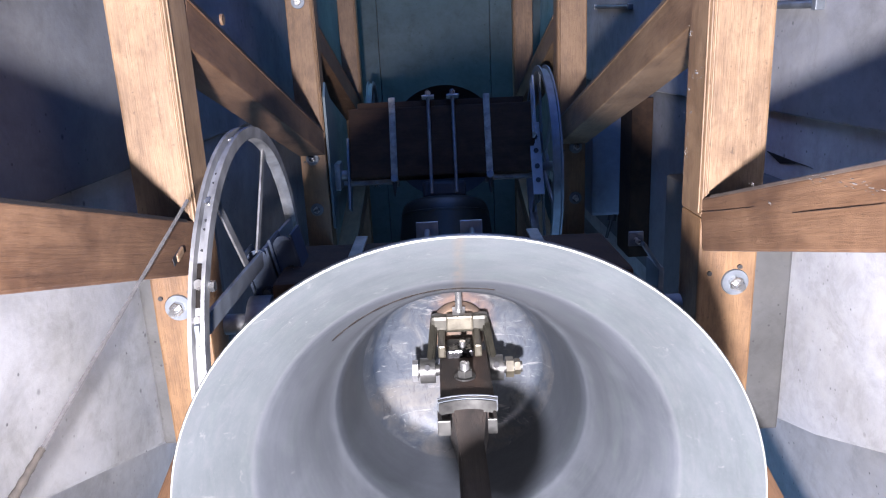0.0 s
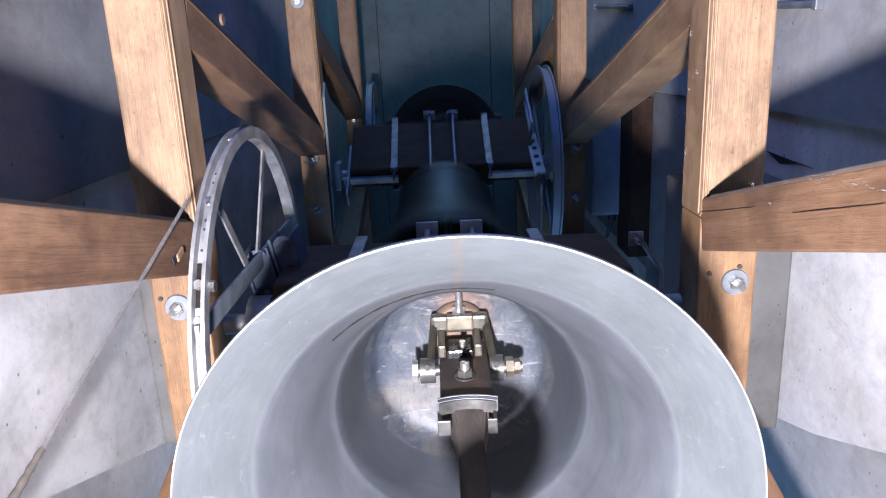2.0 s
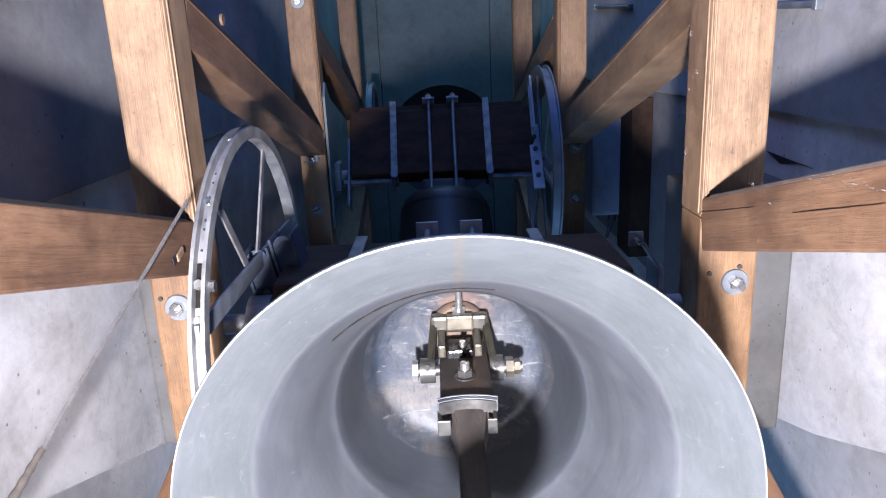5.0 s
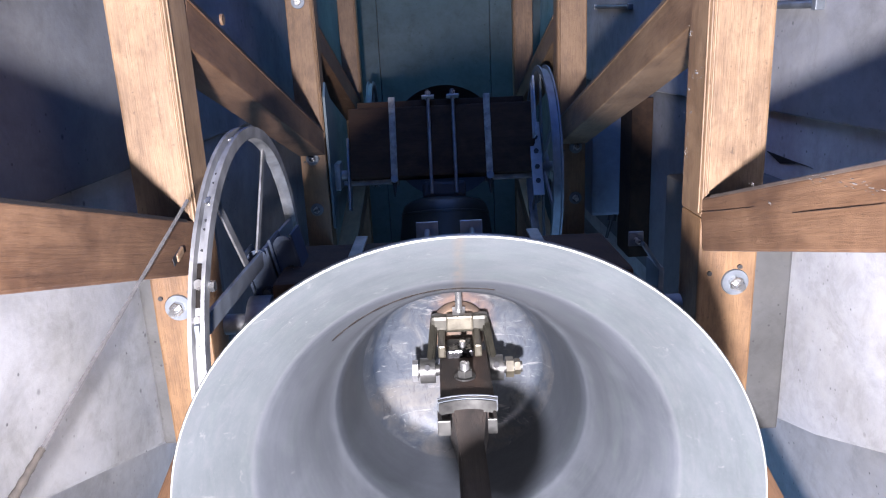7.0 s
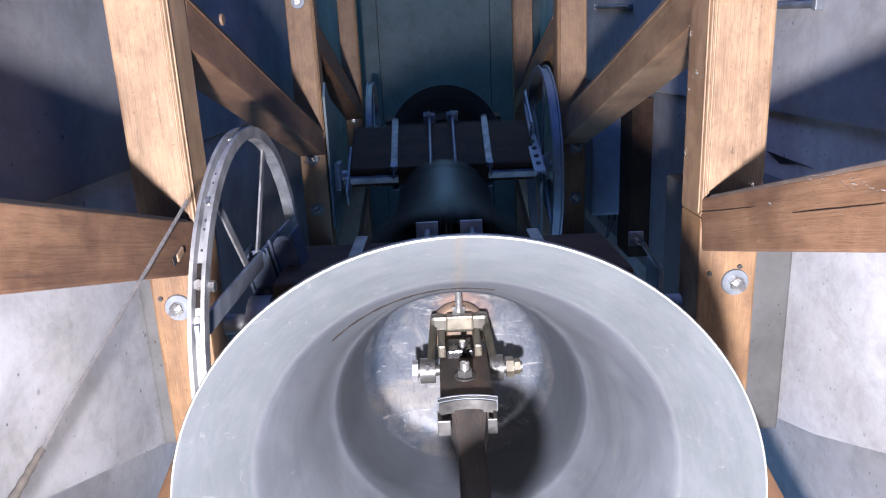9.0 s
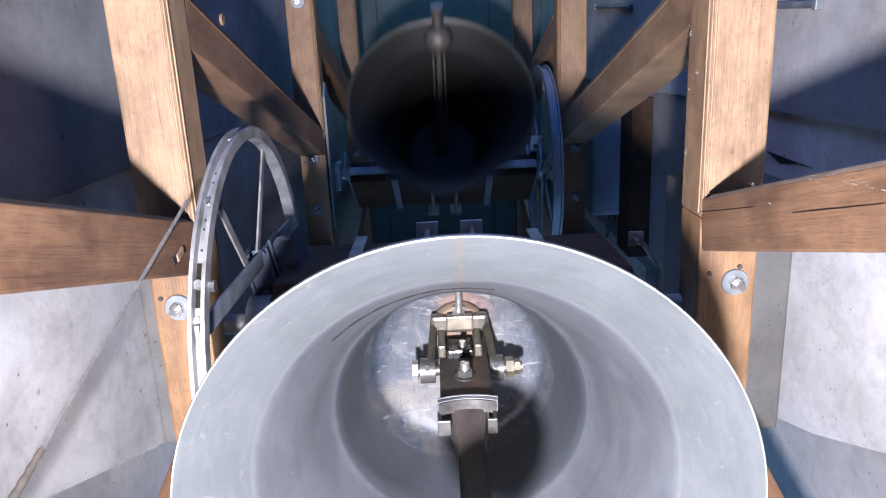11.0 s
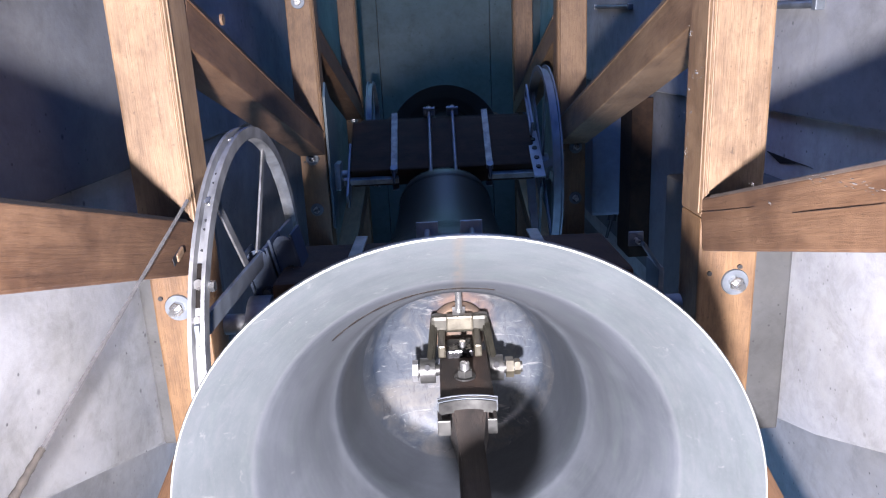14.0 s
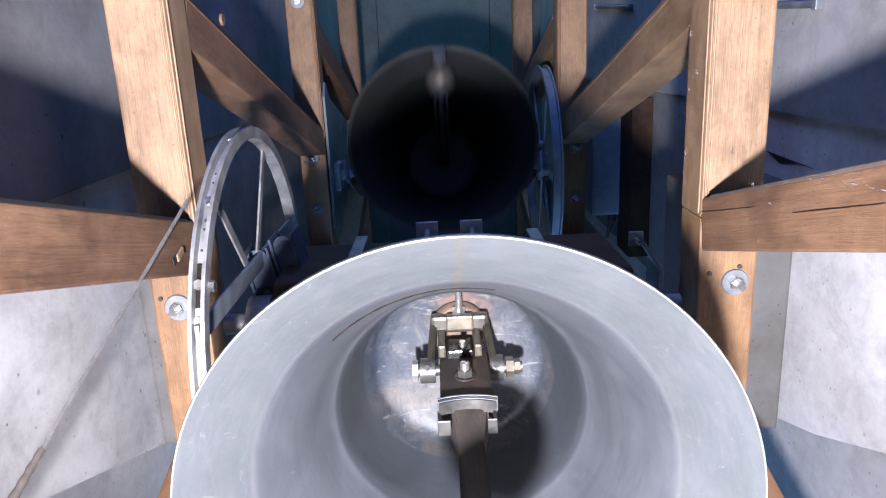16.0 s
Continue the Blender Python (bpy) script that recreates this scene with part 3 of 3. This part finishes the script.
def yoke(parent, half, y0, y1, z0, z1):
    """Upright timber yoke with two flat straps and two hanger rods."""
    part("yoke", box(-half, half, y0, y1, z0, z1, 0.012), YOKE_WOOD, parent, "dark timber yoke")
    part("cap_board", box(-half * 0.9, half * 0.9, y0 + 0.02, y1 - 0.02, z1, z1 + 0.035, 0.006), YOKE_WOOD, parent)
    for x in (-0.27, 0.255):
        s = part("strap", box(x - 0.018, x + 0.018, y0 - 0.009, y0 - 0.001, z0 - 0.03, z1 + 0.05, 0.002), STRAP, parent, "flat worn steel strap")
        part("nut", rod((x, y0 - 0.03, z0 - 0.012), (x, y0 - 0.008, z0 - 0.012), 0.022, 6), STEEL_DULL, s)
        part("strap_end", rod((x, y0 - 0.01, z0 - 0.03), (x, y0 - 0.01, z0 - 0.11), 0.014, 10, None, 0.004), IRON, s)
        part("strap", box(x - 0.018, x + 0.018, y1 + 0.001, y1 + 0.009, z0 - 0.03, z1 + 0.02, 0.002), STEEL_DULL, parent, "flat steel strap")
    for yy in (y0 - 0.016, y1 + 0.016):
        for x in (-0.068, 0.068):
            r = part("hanger_rod", rod((x, yy, z0 - 0.1), (x, yy, z1 + 0.08), 0.0095, 12), STEEL, parent, "round steel hanger rod", smooth=True)
            part("nut", rod((x, yy, z1 + 0.045), (x, yy, z1 + 0.07), 0.018, 6), STEEL_BRIGHT, r)
            part("washer_plate", box(x - 0.034, x + 0.034, yy - 0.03, yy + 0.03, z1 + 0.036, z1 + 0.046, 0.002), STEEL_PLATE, r)
    part("crown", box(-0.12, 0.12, y0 + 0.01, y1 - 0.01, z0 - 0.12, z0 - 0.027, 0.02), IRON, parent, "dark cast crown loops")
    for s in (-1, 1):
        part("axle_bar", box(*sorted((s * 0.25, s * (half + 0.04))), -0.02, 0.02, z0 - 0.026, z0 - 0.001, 0.003), STEEL, parent, "flat steel axle bar")
        part("axle", rod((s * (half - 0.12), 0, 0), (s * 0.62, 0, 0), 0.028, 20), STEEL, parent, "steel axle stub", smooth=True)
        part("axle_plate", box(s * half + (0.002 if s > 0 else -0.016), s * half + (0.016 if s > 0 else -0.002), -0.05, 0.05, -0.2, 0.2, 0.004), STEEL_DULL, parent, "steel axle plate")


def ring_wheel(parent, x, r, width, mat, spoke_mat, turn=0.0, spokes=6):
    """Rope wheel in the plane across the axle: a channel rim and flat spokes."""
    w = part("wheel", lathe([(r - 0.03, -width / 2), (r, -width / 2), (r, -width / 2 + 0.008), (r - 0.018, -width / 2 + 0.01), (r - 0.018, width / 2 - 0.01), (r, width / 2 - 0.008),
                             (r, width / 2), (r - 0.03, width / 2), (r - 0.03, -width / 2)], 96), mat, parent, "channelled steel rope wheel", pose(x, 0, 0, 0, 90, 0) @ pose(0, 0, 0, 0, 0, turn), True)
    for i in range(spokes):
        a = i * 360 / spokes
        part("spoke", box(0.05, r - 0.026, -0.017, 0.017, -0.006, 0.006, 0.002), spoke_mat, w, "", pose(0, 0, 0, 0, 0, a))
    part("hub", rod((0, 0, -0.03), (0, 0, 0.03), 0.075, 24), spoke_mat, w, smooth=True)
    return w


def clapper(parent, length, ball, mat, m=None):
    c = part("clapper", rod((0, 0, 0.03), (0, 0, -length), 0.015, 14), mat, parent, "iron clapper", m, True)
    part("clapper_ball", lathe([(0, ball), (ball * 0.45, ball * 0.92), (ball * 0.85, ball * 0.5), (ball, 0), (ball * 0.85, -ball * 0.5), (ball * 0.45, -ball * 0.9), (0, -ball)], 28), mat, c, "", pose(0, 0, -length), True)
    part("clapper_tail", rod((0, 0, -length - ball * 0.8), (0, 0, -length - ball - 0.09), 0.024, 14, None, 0.03), mat, c, smooth=True)
    return c


def lower_bell():
    az = 1.80
    top = empty("church_bell", (0.022, 0.688, az))
    tagged(top, "large grey patinated bronze bell hanging still in its timber yoke", "bell", "bells of the peal")
    drop = az - 0.918
    bell_body(0.9, BRONZE_IN, top, drop, "pale grey-green patinated bronze")
    yoke(top, 0.46, -0.14, 0.14, -0.10, 0.27)
    w = ring_wheel(top, -0.517, 0.525, 0.034, STEEL, STEEL, 0, 0)
    # two upright flat bars carry the rim, with short raking struts
    for s in (-1, 1):
        part("upright_bar", box(-0.50, 0.49, s * 0.165 - 0.022, s * 0.165 + 0.022, -0.005, 0.005, 0.002), STEEL_DULL, w)
        for p, q in (((0.06, 0.18), (0.25, 0.40)), ((-0.05, 0.18), (-0.24, 0.44))):
            n = math.hypot(q[0] - p[0], q[1] - p[1])
            part("strut", box(0, n, -0.013, 0.013, -0.012, -0.006, 0.002), STEEL, w, "", pose(p[0], s * p[1], 0, 0, 0, math.degrees(math.atan2(s * (q[1] - p[1]), q[0] - p[0]))))
    for a in range(0, 360, 30):
        part("rim_bolt", rod((0.495, 0, 0), (0.513, 0, 0), 0.009, 8), STEEL_BRIGHT, w, "", pose(0, 0, 0, 0, 0, a + 8))
    for a in (-27.0, -33.2):
        part("slot", box(0.5035, 0.5085, -0.019, 0.019, -0.007, 0.007, 0.002), RUST, w, "dark slotted hole", pose(0, 0, 0, 0, 0, a))
    part("slot_bolt", rod((0.49, 0, 0), (0.516, 0, 0), 0.011, 8), STEEL_BRIGHT, w, "", pose(0, 0, 0, 0, 0, -30.1))
    part("slot_nut", rod((0.495, 0, 0.017), (0.495, 0, 0.028), 0.012, 6), STEEL_BRIGHT, w, "", pose(0, 0, 0, 0, 0, -30.1))
    for a in (-62, -58.5, -52, -46.5, -44, -38.5, -20, -16.5):
        part("rivet_hole", rod((0.503, 0, 0), (0.5085, 0, 0), 0.003, 8), IRON, w, "", pose(0, 0, 0, 0, 0, a))
    # clapper fork under the crown: an arched brass yoke whose cheeks flare to two bored bosses
    z = 1.485 - az
    fork = part("clapper_fork", box(-0.057, 0.071, -0.128, -0.088, z - 0.034, z - 0.004, 0.009), BRASS, top, "dull brass clapper fork with pivot pin")
    for x0, x1, lean in ((-0.057, -0.041, -0.012), (0.055, 0.071, 0.012)):
        bm = box(x0, x1, -0.122, -0.092, 0, 1)
        for v in bm.verts:
            if v.co.z > 0.5:
                v.co.z = z - 0.012
            else:
                v.co = Vector((v.co.x + lean, v.co.y + 0.068, z - 0.122))
        bmesh.ops.bevel(bm, geom=bm.edges[:], offset=0.004, segments=2, affect="EDGES")
        part("cheek", bm, BRASS, fork, "dull olive brass cheek")
    for x0, x1 in ((-0.082, -0.050), (0.064, 0.094)):
        boss = part("boss", rod((x0, -0.035, z - 0.105), (x1, -0.035, z - 0.105), 0.027, 28), DARK_STEEL, fork, "turned steel boss", smooth=True)
        part("bore", rod(((x0 + x1) / 2, -0.050, z - 0.125), ((x0 + x1) / 2, -0.054, z - 0.1305), 0.006, 12), IRON, boss)
    pin = part("pivot_pin", rod((-0.098, -0.035, z - 0.105), (0.135, -0.035, z - 0.105), 0.012, 16), DARK_STEEL, fork, smooth=True)
    part("pin_nut", rod((0.100, -0.035, z - 0.105), (0.116, -0.035, z - 0.105), 0.022, 6), BRASS_BRIGHT, pin, "brass nut")
    part("pin_nut", rod((0.118, -0.035, z - 0.105), (0.130, -0.035, z - 0.105), 0.017, 6), BRASS_BRIGHT, pin)
    part("pin_head", rod((-0.098, -0.035, z - 0.105), (-0.086, -0.035, z - 0.105), 0.023, 6), STEEL, pin)
    part("fork_base", lathe([(0, -0.012), (0.056, -0.012), (0.061, -0.006), (0.063, 0.010), (0, 0.010)], 40), RUST_ORANGE, fork, "rust-stained round base", pose(0.006, -0.085, z - 0.004), True)
    part("bridge", box(-0.022, 0.036, -0.134, -0.10, z - 0.052, z - 0.028, 0.004), BRASS_BRIGHT, fork, "bright worn brass bridge")
    for x in (-0.034, 0.042):
        part("guide_bar", box(x - 0.008, x + 0.008, -0.098, -0.07, z - 0.125, z - 0.03, 0.004), BRASS_BRIGHT, fork)
    part("buffer", box(-0.024, 0.032, -0.082, -0.03, z - 0.115, z - 0.05, 0.005), RUBBER, fork, "black glossy buffer")
    part("set_bolt", rod((0.006, -0.128, z - 0.03), (0.006, -0.205, z - 0.042), 0.0075, 14), STEEL_BRIGHT, fork, smooth=True)
    part("set_bolt_head", rod((0.006, -0.203, z - 0.042), (0.006, -0.216, z - 0.044), 0.013, 6), STEEL_BRIGHT, fork)
    part("lock_nut", rod((0.006, -0.132, z - 0.031), (0.006, -0.144, z - 0.033), 0.016, 6), STEEL_BRIGHT, fork)
    # clapper: clamp block, layered collar with bent ends, and a fibrous shaft
    shaft = box(-0.012, 0.036, -0.022, 0.028, -0.98, z - 0.29)
    bmesh.ops.subdivide_edges(shaft, edges=[e for e in shaft.edges if abs(e.verts[0].co.z - e.verts[1].co.z) > 0.2], cuts=7)
    for v in shaft.verts:
        flare = max(0.0, (v.co.z - (z - 0.40)) / 0.11)
        v.co.x = 0.012 + (v.co.x - 0.012) * (1 + 0.5 * flare * flare)
        if v.co.y < 0:
            v.co.y -= 0.034 * flare
    bmesh.ops.bevel(shaft, geom=[e for e in shaft.edges if abs(e.verts[0].co.z - e.verts[1].co.z) > 0.02], offset=0.005, segments=2, affect="EDGES")
    cl = part("clapper", shaft, FIBRE, top, "dark rusty fibrous clapper shaft", smooth=True)
    block = part("clamp_block", box(-0.040, 0.062, -0.065, 0.0, z - 0.292, z - 0.075, 0.005), BLOCK, cl, "rusty brown clamp block")
    for zz, r in ((-0.098, 0.013), (-0.205, 0.017)):
        part("clamp_washer", rod((0.010, -0.064, z + zz), (0.010, -0.068, z + zz), r * 1.25, 20), DARK_STEEL, block)
        part("clamp_bolt", rod((0.010, -0.068, z + zz), (0.010, -0.082, z + zz), r * 0.9, 6), DARK_STEEL, block)
        part("clamp_stud", rod((0.010, -0.08, z + zz), (0.010, -0.096, z + zz), r * 0.55, 12), STEEL_BRIGHT, block, smooth=True)
    for k in range(4):
        leaf = bmesh.new()
        for i in range(9):
            u = i / 8
            x = -0.046 + 0.001 * k + u * (0.112 - 0.002 * k)
            sag = 0.012 * (2 * u - 1) ** 2
            for dy, dz in ((-0.072 + 0.0012 * k, 0), (-0.072 + 0.0012 * k, -0.0032), (-0.045, -0.0032), (-0.045, 0)):
                leaf.verts.new((x, dy, z - 0.292 - 0.0044 * k - sag + dz))
        leaf.verts.ensure_lookup_table()
        for i in range(8):
            for j in range(4):
                leaf.faces.new([leaf.verts[n] for n in (4 * i + j, 4 * i + (j + 1) % 4, 4 * i + 4 + (j + 1) % 4, 4 * i + 4 + j)])
        leaf.faces.new([leaf.verts[n] for n in range(4)])
        leaf.faces.new([leaf.verts[n] for n in range(35, 31, -1)])
        part("clamp_collar", leaf, DARK_STEEL if k % 2 else STEEL_DULL, cl, "layered steel collar", smooth=True)
    for x0, x1 in ((-0.046, -0.022), (0.044, 0.062)):
        part("collar_shoe", box(x0, x1, -0.05, -0.02, z - 0.349, z - 0.344, 0.002), DARK_STEEL, cl, "bent bright collar end")
        part("collar_side", box(*((x0, x0 + 0.006) if x0 < 0 else (x1 - 0.006, x1)), -0.05, -0.022, z - 0.343, z - 0.300, 0.002), FIBRE, cl)
    part("clapper_ball", lathe([(0, 0.075), (0.045, 0.066), (0.08, 0.034), (0.088, 0), (0.074, -0.042), (0.044, -0.07), (0.034, -0.13), (0.036, -0.2), (0, -0.21)], 32), RUST, cl, "", pose(0.014, 0.004, -0.965), True)
    # casting seam round part of the inside
    seam = bmesh.new()
    prev = None
    for i in range(25):
        a = radians(-132 + i * 2.2)
        wdt = 0.001 + 0.0055 * math.sin(math.pi * i / 24) ** 0.6 * (0.6 + 0.4 * math.sin(i * 1.7))
        rr, hh = 0.352 * 0.9 - 0.0008, 0.188 * 0.9 - drop
        row = [seam.verts.new(((rr + k * wdt * 0.42) * math.cos(a), (rr + k * wdt * 0.42) * math.sin(a), hh - k * wdt - 0.001 * abs(k))) for k in (-1, 1)]
        row += [seam.verts.new((v.co.x * 1.006, v.co.y * 1.006, v.co.z)) for v in row[::-1]]
        if prev:
            for k in range(4):
                seam.faces.new((prev[k], prev[(k + 1) % 4], row[(k + 1) % 4], row[k]))
        prev = row
    part("casting_seam", seam, RUST, top, "dark curved seam in the bronze")
    return top


def middle_bell():
    az = 3.93
    top = empty("church_bell", (0.022, 0.645, az))
    tagged(top, "dark bronze bell swinging in its timber yoke", "bell", "bells of the peal")
    bell_body(0.86, BRONZE_DARK, top, 0.80, "dull dark bronze", BRONZE_SHADED)
    yoke(top, 0.515, -0.065, 0.065, -0.035, 0.36)
    ring_wheel(top, 0.555, 0.55, 0.05, STEEL_DULL, STEEL_DULL, 10)
    # slotted guide and drilled plate on the inner side of the wheel
    guide = part("slotted_guide", box(0.495, 0.507, -0.205, -0.185, 0.14, 0.46, 0.002), STEEL_PLATE, top, "grey slotted steel guide")
    for a, b, c, d in ((-0.125, -0.105, 0.14, 0.46), (-0.185, -0.125, 0.14, 0.16), (-0.185, -0.125, 0.44, 0.46)):
        part("guide_bar", box(0.495, 0.507, a, b, c, d, 0.002), STEEL_PLATE, guide)
    drilled = part("drilled_plate", box(-0.21, 0.21, -0.03, 0.03, -0.006, 0.006, 0.002), STEEL_PLATE, top, "pale drilled steel plate", pose(0.515, -0.07, 0.035, 21, 0, 0) @ pose(0, 0, 0, 0, -60, 90))
    for k in (-0.13, -0.05, 0.04, 0.12):
        part("bolt_head", rod((k, 0, -0.014), (k, 0, 0.014), 0.014, 8), IRON, drilled)
    cl = clapper(top, 0.63, 0.07, CLAPPER, pose(0, 0, -0.26))
    # two dark bars added to draw the shadow lines along the shaft
    for x in (-0.026, 0.026):
        part("side_bar", box(x - 0.006, x + 0.006, -0.02, 0.02, -0.56, 0.0, 0.003), IRON, cl, "dark flat bar in place of the shaft's shadow")
    return top, cl


def upper_bell():
    az = 5.75
    top = empty("church_bell", (0.05, 0.625, az))
    tagged(top, "small dark bell hanging still high in the shade", "bell", "bells of the peal")
    bell_body(0.80, IRON, top, 0.67, "almost black bronze")
    yoke(top, 0.46, -0.11, 0.11, -0.06, 0.3)
    ring_wheel(top, -0.56, 0.42, 0.045, STEEL_DULL, STEEL_DULL, 0)


bell_low = lower_bell()
bell_mid, clapper_mid = middle_bell()
upper_bell()


def pull_rope():
    a, b = Vector((-0.545, 0.285, 1.50)), Vector((-0.637, 0.571, 0.97))
    d = (b - a).normalized()
    side = d.cross(Vector((0, 0, 1))).normalized()
    other = d.cross(side)
    strands = bmesh.new()
    length, steps = (b - a).length + 0.3, 260
    for k in range(3):
        prev = None
        for i in range(steps + 1):
            ph = i * 1.1 + k * 2 * math.pi / 3
            mid = a + d * (length * i / steps) + (side * math.cos(ph) + other * math.sin(ph)) * 0.0013
            ring = [strands.verts.new(mid + (side * math.cos(q) + other * math.sin(q)) * 0.0028) for q in (0, 1.257, 2.513, 3.77, 5.027)]
            if prev:
                for q in range(5):
                    strands.faces.new((prev[q], prev[(q + 1) % 5], ring[(q + 1) % 5], ring[q]))
            prev = ring
    ob = part("pull_rope", strands, ROPE, None, smooth=True)
    sleeve = lathe([(0.006, 0)] + [(0.0052 + 0.0008 * math.sin(i * 2.1) + 0.0026 * min(i / 14, 1), 0.3 * (i + 0.5) / 40) for i in range(40)] + [(0, 0.3)], 14, None,
                   Matrix.Translation(b - d * 0.01) @ d.to_track_quat("Z", "Y").to_matrix().to_4x4())
    part("rope_sleeve", sleeve, SLEEVE, ob, "dark wrapped rope end", smooth=True)
    tagged(ob, "grey twisted bell rope running taut down from the wheel", "rope")


pull_rope()


def bearing_bracket():
    """Steel bracket with plates and a bolt beside the lower bell's axle."""
    top = empty("axle_bracket", (-0.49, 0.6, 1.9))
    tagged(top, "blue-grey steel axle bracket bolted beside the wheel", "bracket")
    for x, y, w, n in ((-0.004, -0.02, 0.03, 0.085), (0.066, -0.07, 0.026, 0.07)):
        bm = bmesh.new()
        outline = [(-w, n)] + [(-w * math.cos(math.pi * i / 10), -n + w - w * math.sin(math.pi * i / 10)) for i in range(11)] + [(w, n)]
        rows = [[bm.verts.new((px, py, pz)) for px, py in outline] for pz in (-0.05, -0.042)]
        bm.faces.new(rows[0])
        bm.faces.new(rows[1][::-1])
        for i in range(len(outline)):
            j = (i + 1) % len(outline)
            bm.faces.new((rows[0][i], rows[1][i], rows[1][j], rows[0][j]))
        plate = part("side_plate", bm, SHADED_BLUE_PAINT, top, "blue-grey rounded plate", pose(x, y, 0, 0, 0, -12))
        part("flange", box(-w - 0.008, -w, -n, n, -0.062, 0.05, 0.002), SHADED_BLUE_PAINT, plate)
        part("flange", box(w, w + 0.008, -n, n, -0.058, 0.05, 0.002), SHADED_BLUE_PAINT, plate)
        part("nut", rod((0, n * 0.45, -0.05), (0, n * 0.45, -0.066), 0.012, 6), DARK_STEEL, plate)
        part("nut_washer", rod((0, n * 0.45, -0.049), (0, n * 0.45, -0.054), 0.018, 20), IRON, plate)
    part("bolt", rod((0.05, 0.0, -0.06), (0.085, -0.05, -0.075), 0.008, 12), STEEL_BRIGHT, top)


bearing_bracket()


def yoke_bracket():
    """Bent flat-steel bracket at the free end of the lower yoke."""
    top = empty("bent_bracket", (0.56, 0.55, 1.95))
    tagged(top, "bent flat steel bracket bolted to the yoke end", "bracket")
    part("foot", box(-0.028, 0.014, -0.03, 0.012, -0.006, 0.006, 0.002), STEEL_DULL, top)
    part("arm", box(-0.005, 0.005, 0.0, 0.11, -0.022, 0.022, 0.002), STEEL_DULL, top, "", pose(0.01, 0.0, 0.0, 0, 0, -33))
    part("leg_plate", box(0.055, 0.072, 0.075, 0.16, -0.02, 0.1, 0.003), STEEL_DULL, top)
    part("bolt", rod((-0.008, -0.008, -0.035), (-0.008, -0.008, 0.004), 0.007, 10), STEEL_BRIGHT, top)


yoke_bracket()


def wall_box():
    top = empty("control_box", (0.95, 0.63, 3.9))
    tagged(top, "closed grey-blue control box on the side wall", "control box")
    part("housing", box(-0.10, 0.17, -0.30, 0.31, 0.0, 0.24, 0.02), PANEL, top)
    part("cable", rod((0.02, 0.33, 0.02), (0.0, 0.45, 0.05), 0.009, 10), IRON, top)
    part("cable_gland", rod((0.03, 0.30, 0.03), (0.02, 0.345, 0.02), 0.025, 12), IRON, top)


wall_box()
# board takes the dark yoke timber to imitate the shade on it
post = timber("timber_post", (1.06, 0.70, 3.68), (1.06, 0.70, 3.93), 0.85, 0.11, YOKE_WOOD, None, (1, 0, 0))
tagged(post, "timber board standing on edge against the wall, darkened for shade", "board")


def beam_plate():
    """Blue-grey steel plate lining the inside of the middle beam."""
    top = empty("bearing_plate", (-0.585, 0.5, 3.76))
    tagged(top, "tall blue-grey steel bearing plate on the beam", "plate")
    bm = bmesh.new()
    outline = [(-0.37, 0.06), (-0.30, 0.0), (0.40, 0.0), (0.42, 0.04), (0.06, 0.30), (-0.16, 0.34)]
    rows = [[bm.verts.new((x, y, z)) for y, z in outline] for x in (-0.006, 0.006)]
    bm.faces.new(rows[0])
    bm.faces.new(rows[1][::-1])
    for i in range(len(outline)):
        j = (i + 1) % len(outline)
        bm.faces.new((rows[0][i], rows[1][i], rows[1][j], rows[0][j]))
    part("plate", bm, TEAL_PAINT, top)
    part("bearing_housing", box(0.006, 0.04, 0.07, 0.22, 0.10, 0.24, 0.01), STEEL_DULL, top)


beam_plate()


# ---- what moves ----
TURNS = [(-0.02, -70), (0.85, 71), (1.70, -70), (2.56, 72), (3.43, -72), (4.31, 73), (5.19, -73), (6.06, 74), (6.95, -73), (7.81, 74), (8.68, -72),
         (9.55, 70), (10.42, -66), (11.27, 62), (12.15, -57), (13.0, 53), (13.83, -48), (14.60, 43), (15.42, -40), (16.28, 38)]


def swing(t):
    """The bell's angle at t, in degrees: from one turning point to the next."""
    for (t0, a0), (t1, a1) in zip(TURNS, TURNS[1:]):
        if t <= t1:
            s = (t - t0) / (t1 - t0)
            return a0 + (a1 - a0) * (0.5 - 0.5 * math.cos(math.pi * s))
    return TURNS[-1][1]


def motions():
    x, y, z = bell_mid.location
    times = [i / 15 for i in range(241)]
    walk(bell_mid, [(t, pose(x, y, z, -swing(t))) for t in times])
    walk(clapper_mid, [(t, pose(0, 0, -0.26, -31 * math.tanh((swing(t) - 4) / 14))) for t in times])


motions()
